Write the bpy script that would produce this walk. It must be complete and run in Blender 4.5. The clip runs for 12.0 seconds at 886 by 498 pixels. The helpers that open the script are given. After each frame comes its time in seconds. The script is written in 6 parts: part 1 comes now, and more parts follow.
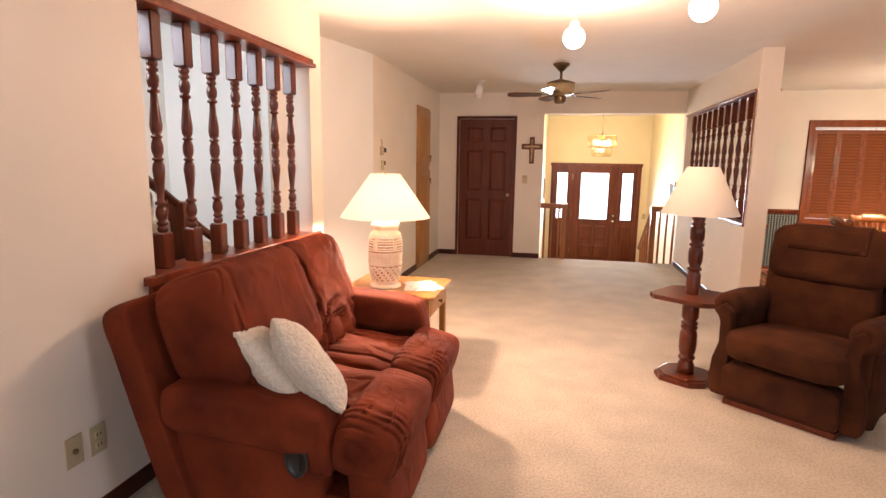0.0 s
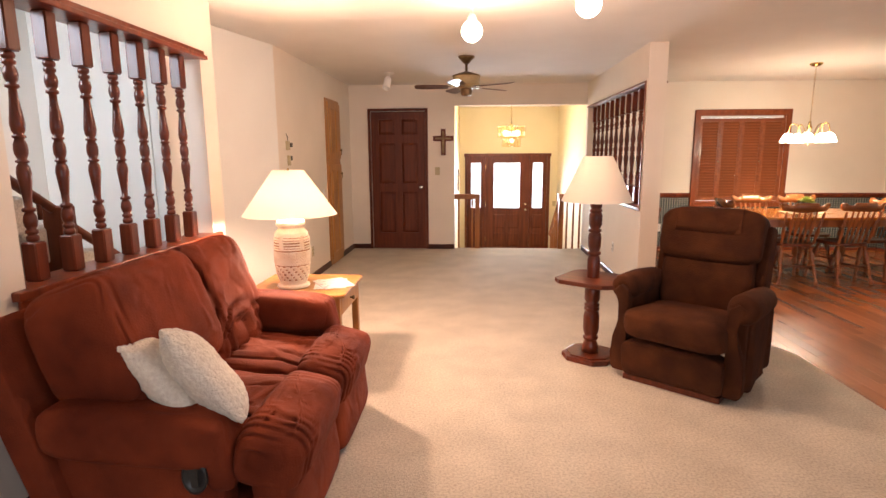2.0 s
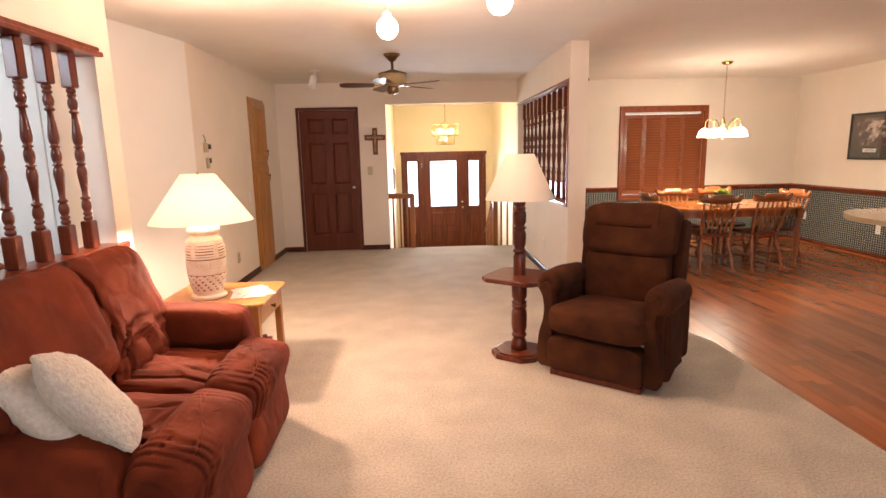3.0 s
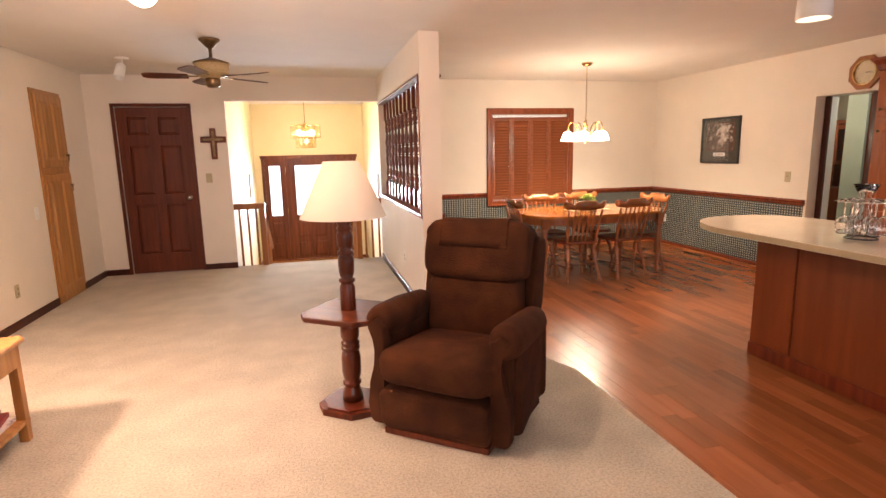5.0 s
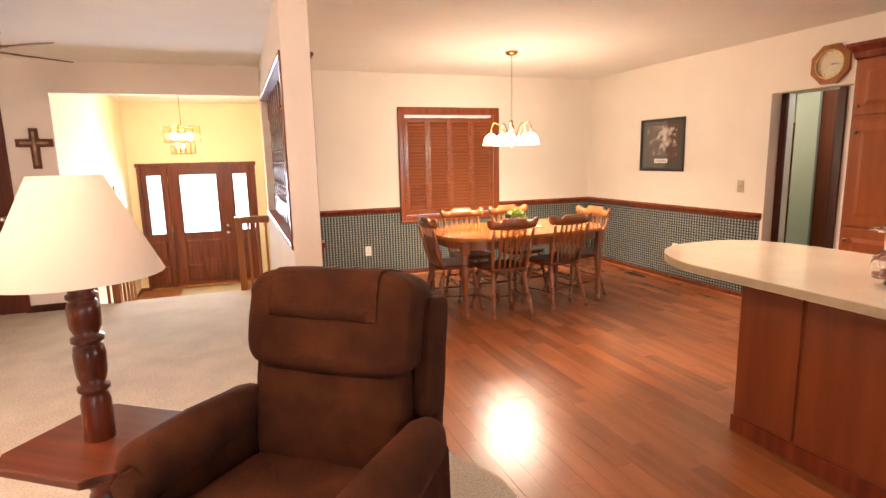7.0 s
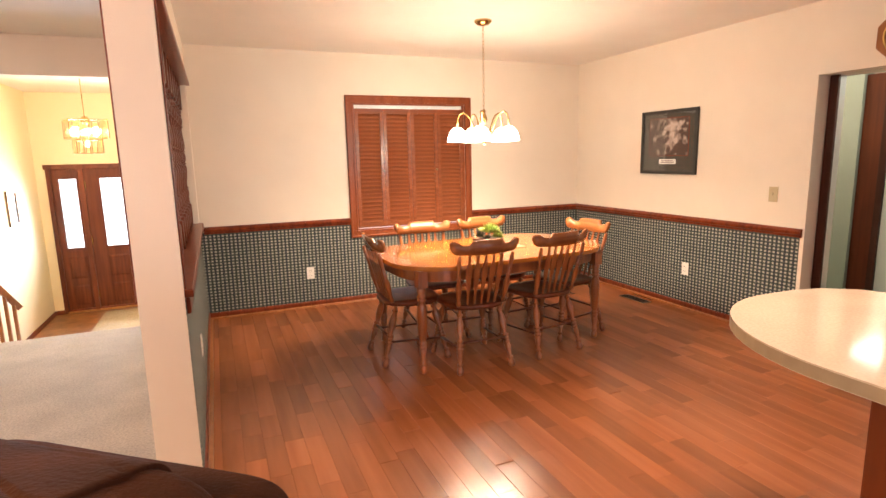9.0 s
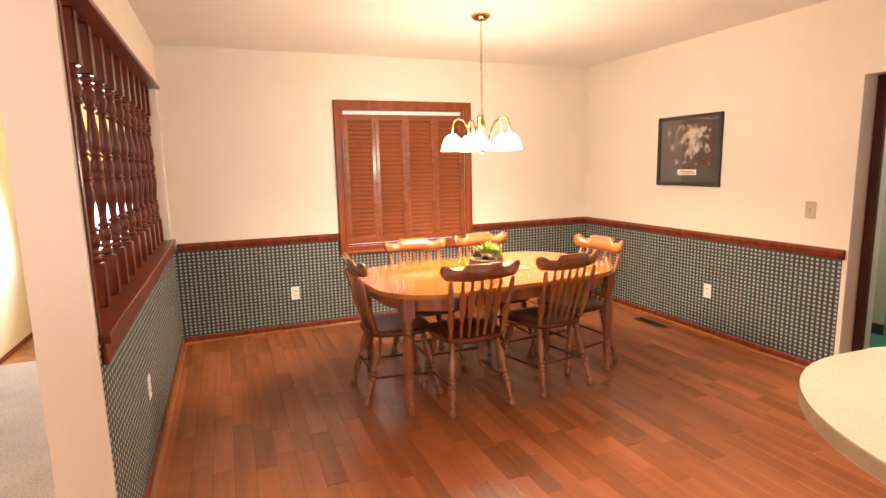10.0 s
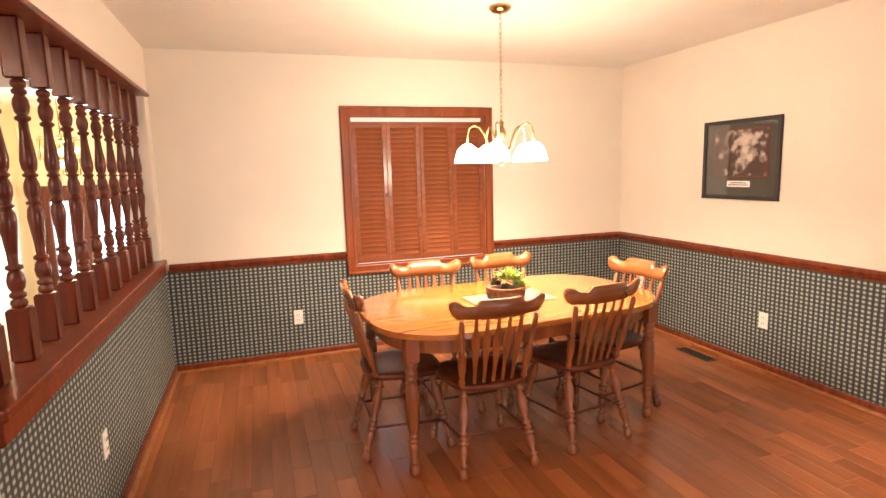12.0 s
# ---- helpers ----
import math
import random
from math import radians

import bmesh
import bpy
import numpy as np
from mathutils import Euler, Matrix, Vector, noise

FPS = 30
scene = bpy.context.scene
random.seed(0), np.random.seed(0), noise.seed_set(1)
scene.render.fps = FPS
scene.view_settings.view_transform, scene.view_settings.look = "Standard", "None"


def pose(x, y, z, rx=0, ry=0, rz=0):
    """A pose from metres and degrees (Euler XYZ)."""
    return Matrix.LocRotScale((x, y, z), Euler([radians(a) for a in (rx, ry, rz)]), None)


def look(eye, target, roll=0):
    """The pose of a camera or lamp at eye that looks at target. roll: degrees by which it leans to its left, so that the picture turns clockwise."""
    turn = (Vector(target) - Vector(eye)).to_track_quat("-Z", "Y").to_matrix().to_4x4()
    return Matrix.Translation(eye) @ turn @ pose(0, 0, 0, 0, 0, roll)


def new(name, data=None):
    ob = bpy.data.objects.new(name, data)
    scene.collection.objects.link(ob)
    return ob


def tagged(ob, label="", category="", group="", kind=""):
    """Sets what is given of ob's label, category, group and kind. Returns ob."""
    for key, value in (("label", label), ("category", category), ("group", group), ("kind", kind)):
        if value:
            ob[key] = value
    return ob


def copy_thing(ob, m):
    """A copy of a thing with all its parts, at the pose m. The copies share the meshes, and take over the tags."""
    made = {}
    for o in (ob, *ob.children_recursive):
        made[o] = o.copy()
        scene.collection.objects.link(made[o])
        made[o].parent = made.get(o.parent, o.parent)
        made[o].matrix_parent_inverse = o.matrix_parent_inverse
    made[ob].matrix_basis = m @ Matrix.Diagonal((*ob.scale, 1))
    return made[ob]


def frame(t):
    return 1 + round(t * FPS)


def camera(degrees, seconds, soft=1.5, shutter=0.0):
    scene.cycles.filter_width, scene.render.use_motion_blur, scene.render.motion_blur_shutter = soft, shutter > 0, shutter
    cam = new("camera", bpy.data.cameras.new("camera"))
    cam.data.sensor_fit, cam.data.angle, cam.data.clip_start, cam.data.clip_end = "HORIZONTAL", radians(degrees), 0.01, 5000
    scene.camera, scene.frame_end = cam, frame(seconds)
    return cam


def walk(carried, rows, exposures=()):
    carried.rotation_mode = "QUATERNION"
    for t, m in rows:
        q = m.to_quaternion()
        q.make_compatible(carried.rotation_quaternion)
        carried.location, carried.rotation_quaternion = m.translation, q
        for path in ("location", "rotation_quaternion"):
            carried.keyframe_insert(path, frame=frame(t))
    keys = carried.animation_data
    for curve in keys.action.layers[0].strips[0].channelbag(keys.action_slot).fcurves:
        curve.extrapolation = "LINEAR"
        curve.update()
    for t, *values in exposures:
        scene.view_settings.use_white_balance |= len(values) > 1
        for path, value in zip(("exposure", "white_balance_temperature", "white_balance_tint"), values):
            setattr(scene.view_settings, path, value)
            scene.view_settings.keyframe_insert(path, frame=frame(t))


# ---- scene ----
cam = camera(78.7, 12.0)
PATH = [
    (0, (1.402, 1.277, 1.406), (0.992, 3.208, 1.09), 0.9),
    (0.5, (1.412, 1.279, 1.404), (1.044, 3.216, 1.073), 0.7),
    (1, (1.425, 1.289, 1.406), (1.111, 3.235, 1.067), 0.3),
    (1.5, (1.447, 1.299, 1.409), (1.218, 3.256, 1.068), -0.0),
    (2, (1.481, 1.296, 1.419), (1.357, 3.263, 1.075), -0.3),
    (2.5, (1.534, 1.315, 1.422), (1.517, 3.285, 1.077), -0.8),
    (3, (1.613, 1.367, 1.427), (1.692, 3.334, 1.074), -1.2),
    (3.2, (1.667, 1.41, 1.42), (1.782, 3.376, 1.072), -1.1),
    (4.8, (2.049, 1.925, 1.441), (2.476, 3.845, 1.08), -1.4),
    (5, (2.11, 2.013, 1.44), (2.576, 3.926, 1.087), -1.2),
    (5.5, (2.273, 2.27, 1.433), (2.829, 4.161, 1.09), -0.8),
    (6, (2.418, 2.544, 1.42), (3.056, 4.409, 1.082), -0.4),
    (6.5, (2.552, 2.832, 1.426), (3.248, 4.676, 1.088), -0.6),
    (7, (2.743, 3.102, 1.431), (3.438, 4.947, 1.097), -1.3),
    (7.2, (2.799, 3.215, 1.419), (3.5, 5.059, 1.093), -1.4),
    (8.8, (3.317, 4.092, 1.417), (4.074, 5.912, 1.079), -1.4),
    (9, (3.376, 4.155, 1.43), (4.134, 5.975, 1.093), -1.3),
    (9.5, (3.523, 4.361, 1.441), (4.27, 6.186, 1.111), -1.2),
    (10, (3.656, 4.539, 1.448), (4.386, 6.375, 1.139), -1.3),
    (10.5, (3.747, 4.689, 1.444), (4.46, 6.536, 1.16), -1.1),
    (11, (3.811, 4.812, 1.488), (4.511, 6.664, 1.205), -1.1),
    (11.5, (3.889, 4.91, 1.514), (4.558, 6.771, 1.22), -1.4),
    (12, (3.914, 4.957, 1.495), (4.551, 6.831, 1.208), -1.6),
]
walk(cam, [(t, look(eye, target, roll)) for t, eye, target, roll in PATH], exposures=[(0, -0.40), (3, -0.42), (5, -0.24), (7, 0.03), (9, 0.02), (10, 0.12), (12, 0.22)])

# ---- world and lights ----
world = bpy.data.worlds.new("sky")
scene.world = world
world.use_nodes = True
wn = world.node_tree.nodes
sky = wn.new("ShaderNodeTexSky")
sky.sky_type, sky.sun_disc = "NISHITA", False
sky.sun_elevation, sky.sun_rotation = radians(40), radians(200)
wn["Background"].inputs[1].default_value = 0.12
world.node_tree.links.new(sky.outputs[0], wn["Background"].inputs[0])

WARM = (1.0, 0.63, 0.445)
CHWARM = (1.0, 0.74, 0.52)


def lamp(name, kind, loc, watts, color=WARM, size=0.05, target=None, angle=None, blend=0.5, spread=None):
    """One lamp, at a light that the place has or added where none is seen."""
    d = bpy.data.lights.new(name, kind)
    d.energy, d.color = watts, color
    if kind == "AREA":
        d.shape = "RECTANGLE"
        d.size, d.size_y = size
        if spread:
            d.spread = radians(spread)
    else:
        d.shadow_soft_size = size
    if kind == "SPOT":
        d.spot_size, d.spot_blend = radians(angle), blend
    ob = new(name, d)
    ob.matrix_world = look(loc, target) if target else pose(*loc)
    ob["kind"] = "structure"
    return ob


H = 2.42            # ceiling
FOY = -0.70         # foyer floor
TRACK_A, TRACK_B = (1.445, 4.80, 2.16), (2.04, 4.24, 2.16)
TLAMP = (0.27, 4.73)
FLAMP = (2.28, 4.97)
CHAND = (5.315, 7.94)
FOYCH = (2.10, 11.4)
CYL = (5.40, 5.08)

sun = new("sun", bpy.data.lights.new("sun", "SUN"))
sun.data.energy, sun.data.angle, sun.data.color = 2.5, radians(0.5), (1.0, 0.95, 0.88)
sun.matrix_world = pose(0, 0, 30, 50, 0, -70)
lamp("track_bulb_light", "POINT", TRACK_A, 70, size=0.075)
lamp("track_bulb_light", "POINT", TRACK_B, 56, size=0.075)
lamp("table_lamp_light", "POINT", (TLAMP[0], TLAMP[1], 1.14), 200, size=0.06)
for k in range(5):
    a = radians(72 * k + 20)
    at = (CHAND[0] + 0.205 * math.cos(a), CHAND[1] + 0.205 * math.sin(a))
    lamp("chandelier_light", "SPOT", (*at, 1.58), 30, color=CHWARM, size=0.05, target=(*at, 0), angle=172, blend=0.6)
lamp("chandelier_glow", "POINT", (CHAND[0], CHAND[1], 1.48), 34, color=CHWARM, size=0.12)
for dx in (-0.1, 0.1):
    lamp("foyer_light", "POINT", (FOYCH[0] + dx, FOYCH[1], 1.80), 36, color=(1.0, 0.72, 0.46), size=0.05)
lamp("downlight_light", "SPOT", (CYL[0], CYL[1], 2.24), 90, size=0.05, target=(CYL[0], CYL[1], 0), angle=120, blend=0.8)
# Two unseen windows, assumed for the bluish light from behind and the right.
lamp("assumed_rear_window_light", "AREA", (2.2, -2.42, 1.3), 74, color=(0.84, 0.86, 1.0), size=(2.4, 1.6), target=(2.2, 0, 1.1))
lamp("assumed_kitchen_window_light", "AREA", (7.2, 1.2, 1.45), 72, color=(0.84, 0.86, 1.0), size=(1.4, 1.0), target=(5, 1.4, 1.2))
lamp("front_door_light", "AREA", (2.13, 13.2, 0.75), 95, color=(0.78, 0.86, 1.0), size=(1.4, 0.95), target=(1.9, 8.4, 0.3), spread=105)
# Two added lamps, no fixture seen, brighten the den walls and hutch.
lamp("den_fill_light", "POINT", (7.95, 6.5, 2.1), 13, color=(0.92, 0.97, 0.86), size=0.2)
lamp("den_fill_light", "POINT", (8.1, 8.2, 2.15), 45, color=(1.0, 0.84, 0.62), size=0.2)
# Unseen area lamp in place of the window daylight on the stair wall.
lamp("stairwell_light", "AREA", (-1.15, 3.15, 2.36), 70, color=(0.80, 0.87, 1.0), size=(0.8, 1.1), target=(-1.45, 4.5, 0.9))

# ---- materials ----


def mat(name, color, rough=0.6, color2=None, scale=6.0, detail=4.0, bump=0.0, bscale=80.0, metal=0.0, stretch=None, mix=(0.35, 0.7), coat=0.0, sheen=0.0, island=0.0, joined=False, folds=0.0, **extra):
    """A principled surface with two-scale colour variation and fine relief."""
    m = bpy.data.materials.new(name)
    m.use_nodes = True
    n, l = m.node_tree.nodes, m.node_tree.links
    p = n["Principled BSDF"]
    p.inputs["Roughness"].default_value = rough
    p.inputs["Metallic"].default_value = metal
    p.inputs["Coat Weight"].default_value = coat
    p.inputs["Coat Roughness"].default_value = 0.12
    p.inputs["Sheen Weight"].default_value = sheen
    p.inputs["Sheen Roughness"].default_value = 0.4
    if sheen:
        p.inputs["Sheen Tint"].default_value = (*color, 1)
    co = n.new("ShaderNodeTexCoord")
    mp = n.new("ShaderNodeMapping")
    l.new(co.outputs["Object"], mp.inputs[0])
    if stretch:
        mp.inputs["Scale"].default_value = stretch
    t = n.new("ShaderNodeTexNoise")
    t.inputs["Scale"].default_value, t.inputs["Detail"].default_value = scale, detail
    l.new(mp.outputs[0], t.inputs[0])
    c2 = color2 or tuple(c * 0.86 for c in color)
    r = n.new("ShaderNodeValToRGB")
    r.color_ramp.elements[0].position, r.color_ramp.elements[1].position = mix
    r.color_ramp.elements[0].color, r.color_ramp.elements[1].color = (*c2, 1), (*color, 1)
    l.new(t.outputs[0], r.inputs[0])
    out = r.outputs[0]
    if island:
        info = n.new("ShaderNodeNewGeometry" if joined else "ShaderNodeObjectInfo")
        rnd = info.outputs["Random Per Island" if joined else "Random"]
        hsv = n.new("ShaderNodeHueSaturation")
        mr = n.new("ShaderNodeMapRange")
        mr.inputs[3].default_value, mr.inputs[4].default_value = 1 - island, 1 + island
        l.new(rnd, mr.inputs[0])
        l.new(mr.outputs[0], hsv.inputs["Value"])
        l.new(out, hsv.inputs["Color"])
        out = hsv.outputs[0]
        add = n.new("ShaderNodeVectorMath")
        sc = n.new("ShaderNodeMath")
        sc.operation = "MULTIPLY"
        sc.inputs[1].default_value = 37.0
        l.new(rnd, sc.inputs[0])
        l.new(mp.outputs[0], add.inputs[0])
        l.new(sc.outputs[0], add.inputs[1])
        l.new(add.outputs[0], t.inputs[0])
    l.new(out, p.inputs["Base Color"])
    if bump:
        t2 = n.new("ShaderNodeTexNoise")
        t2.inputs["Scale"].default_value, t2.inputs["Detail"].default_value = bscale, 3
        l.new(mp.outputs[0], t2.inputs[0])
        b = n.new("ShaderNodeBump")
        b.inputs["Strength"].default_value, b.inputs["Distance"].default_value = bump, 0.01
        l.new(t2.outputs[0], b.inputs["Height"])
        l.new(b.outputs[0], p.inputs["Normal"])
    if folds:
        t3 = n.new("ShaderNodeTexNoise")
        t3.inputs["Scale"].default_value, t3.inputs["Detail"].default_value, t3.inputs["Distortion"].default_value = folds, 1.5, 0.8
        t3.noise_type = "RIDGED_MULTIFRACTAL"
        b3 = n.new("ShaderNodeBump")
        b3.inputs["Strength"].default_value, b3.inputs["Distance"].default_value = 0.55, 0.025
        l.new(mp.outputs[0], t3.inputs[0])
        l.new(t3.outputs[0], b3.inputs["Height"])
        if bump:
            l.new(b3.outputs[0], b.inputs["Normal"])
        else:
            l.new(b3.outputs[0], p.inputs["Normal"])
    for k, v in extra.items():
        p.inputs[k.replace("_", " ")].default_value = v
    return m


def wood(name, color, dark, rough=0.3, axis=2, coat=0.3, island=0.0, fine=1.0, joined=False):
    """Stained wood with grain along the axis."""
    s = [14.0 * fine] * 3
    s[axis] = 1.1 * fine
    return mat(name, color, rough, dark, 1.6, 6, 0.02 if joined or island else 0.012 if coat > 0.6 else 0.06, 9, Specular_IOR_Level=0.5 if island or coat > 0.35 else 0.25, stretch=tuple(s), mix=(0.3, 0.72), coat=coat, island=island, joined=joined)


def glow(name, color, strength):
    m = bpy.data.materials.new(name)
    m.use_nodes = True
    n = m.node_tree.nodes
    p = n["Principled BSDF"]
    p.inputs["Base Color"].default_value = (*[min(1, c) for c in color], 1)
    p.inputs["Emission Color"].default_value = (*color, 1)
    p.inputs["Emission Strength"].default_value = strength
    return m


def glass(name, tint=(1, 1, 1), rough=0.0):
    m = bpy.data.materials.new(name)
    m.use_nodes = True
    p = m.node_tree.nodes["Principled BSDF"]
    p.inputs["Base Color"].default_value = (*tint, 1)
    p.inputs["Transmission Weight"].default_value = 1
    p.inputs["Roughness"].default_value = rough
    p.inputs["IOR"].default_value = 1.45
    return m


def shade_mat(name, color, through_part=0.5):
    """Cloth that lets part of the light through."""
    m = bpy.data.materials.new(name)
    m.use_nodes = True
    n, l = m.node_tree.nodes, m.node_tree.links
    d, t, x = n.new("ShaderNodeBsdfDiffuse"), n.new("ShaderNodeBsdfTranslucent"), n.new("ShaderNodeMixShader")
    w = n.new("ShaderNodeTexNoise")
    w.inputs["Scale"].default_value = 250
    b = n.new("ShaderNodeBump")
    b.inputs["Strength"].default_value, b.inputs["Distance"].default_value = 0.15, 0.002
    l.new(w.outputs[0], b.inputs["Height"])
    l.new(b.outputs[0], d.inputs["Normal"])
    d.inputs[0].default_value = t.inputs[0].default_value = (*color, 1)
    x.inputs[0].default_value = through_part
    l.new(d.outputs[0], x.inputs[1])
    l.new(t.outputs[0], x.inputs[2])
    l.new(x.outputs[0], n["Material Output"].inputs[0])
    return m


def check_mat(name):
    """Green and navy checked wallpaper: woven bands in object metres."""
    m = bpy.data.materials.new(name)
    m.use_nodes = True
    n, l = m.node_tree.nodes, m.node_tree.links
    p = n["Principled BSDF"]
    p.inputs["Roughness"].default_value = 0.75
    co = n.new("ShaderNodeTexCoord")
    s = n.new("ShaderNodeSeparateXYZ")
    l.new(co.outputs["Object"], s.inputs[0])
    along = n.new("ShaderNodeMath")
    along.operation = "ADD"
    l.new(s.outputs[0], along.inputs[0])
    l.new(s.outputs[1], along.inputs[1])

    def band(src, period, duty):
        a, f, g = (n.new("ShaderNodeMath") for _ in range(3))
        a.operation, f.operation, g.operation = "DIVIDE", "FRACT", "LESS_THAN"
        a.inputs[1].default_value, g.inputs[1].default_value = period, duty
        l.new(src, a.inputs[0])
        l.new(a.outputs[0], f.inputs[0])
        l.new(f.outputs[0], g.inputs[0])
        return g.outputs[0]

    def mixc(f, a, b):
        x = n.new("ShaderNodeMix")
        x.data_type = "RGBA"
        l.new(f, x.inputs[0])
        for i, v in ((6, a), (7, b)):
            if isinstance(v, tuple):
                x.inputs[i].default_value = (*v, 1)
            else:
                l.new(v, x.inputs[i])
        return x.outputs[2]

    v = band(along.outputs[0], CHECK[0], 0.50)
    h = band(s.outputs[2], CHECK[1], 0.50)
    v2 = band(along.outputs[0], CHECK[0] * 2, 0.5)
    cream, mid, dark, navy = (0.37, 0.37, 0.32), (0.055, 0.073, 0.07), (0.026, 0.036, 0.036), (0.028, 0.038, 0.06)
    light_row = mixc(h, cream, mid)
    dark_row = mixc(h, mixc(v2, (0.04, 0.055, 0.05), navy), dark)
    base = mixc(v, light_row, dark_row)
    t = n.new("ShaderNodeTexNoise")
    t.inputs["Scale"].default_value = 3.0
    l.new(co.outputs["Object"], t.inputs[0])
    hv = n.new("ShaderNodeHueSaturation")
    mr = n.new("ShaderNodeMapRange")
    mr.inputs[3].default_value, mr.inputs[4].default_value = 0.85, 1.15
    l.new(t.outputs[0], mr.inputs[0])
    l.new(mr.outputs[0], hv.inputs["Value"])
    l.new(base, hv.inputs["Color"])
    l.new(hv.outputs[0], p.inputs["Base Color"])
    return m


def art_mat(name):
    """A sepia landscape: a pale gap of sky through dark trees over a path."""
    m = mat(name, (0.50, 0.40, 0.34), 0.5, (0.045, 0.022, 0.014), 16, 10, mix=(0.50, 0.70))
    n, l = m.node_tree.nodes, m.node_tree.links
    noise_node = next(x for x in n if x.bl_idname == "ShaderNodeTexNoise")
    ramp = next(x for x in n if x.bl_idname == "ShaderNodeValToRGB")
    co, total, top = n.new("ShaderNodeTexCoord"), None, noise_node.outputs[0]
    for centre, size, gain in (((0.06, 0.0, 0.10), 0.16, 0.26), ((0.02, 0.0, -0.06), 0.07, 0.16)):
        sub, length, fall = n.new("ShaderNodeVectorMath"), n.new("ShaderNodeVectorMath"), n.new("ShaderNodeMapRange")
        sub.operation, length.operation = "SUBTRACT", "LENGTH"
        sub.inputs[1].default_value = centre
        l.new(co.outputs["Object"], sub.inputs[0])
        l.new(sub.outputs[0], length.inputs[0])
        fall.inputs[1].default_value, fall.inputs[2].default_value = 0.0, size
        fall.inputs[3].default_value, fall.inputs[4].default_value = gain, -0.02
        l.new(length.outputs["Value"], fall.inputs[0])
        total = n.new("ShaderNodeMath")
        l.new(top, total.inputs[0])
        l.new(fall.outputs[0], total.inputs[1])
        top = total.outputs[0]
    l.new(top, ramp.inputs[0])
    return m


def wide_patches(m, scale, low, high, stretch=(1, 1, 1)):
    """Lightens and darkens a material's colour in wide, soft patches."""
    n, l = m.node_tree.nodes, m.node_tree.links
    p = n["Principled BSDF"]
    src = p.inputs["Base Color"].links[0].from_socket
    co, mp, t, mr, hv = n.new("ShaderNodeTexCoord"), n.new("ShaderNodeMapping"), n.new("ShaderNodeTexNoise"), n.new("ShaderNodeMapRange"), n.new("ShaderNodeHueSaturation")
    mp.inputs["Scale"].default_value = stretch
    t.inputs["Scale"].default_value, t.inputs["Detail"].default_value = scale, 5
    mr.inputs[1].default_value, mr.inputs[2].default_value, mr.inputs[3].default_value, mr.inputs[4].default_value = 0.35, 0.65, low, high
    l.new(co.outputs["Object"], mp.inputs[0])
    l.new(mp.outputs[0], t.inputs[0])
    l.new(t.outputs[0], mr.inputs[0])
    l.new(mr.outputs[0], hv.inputs["Value"])
    l.new(src, hv.inputs["Color"])
    l.new(hv.outputs[0], p.inputs["Base Color"])


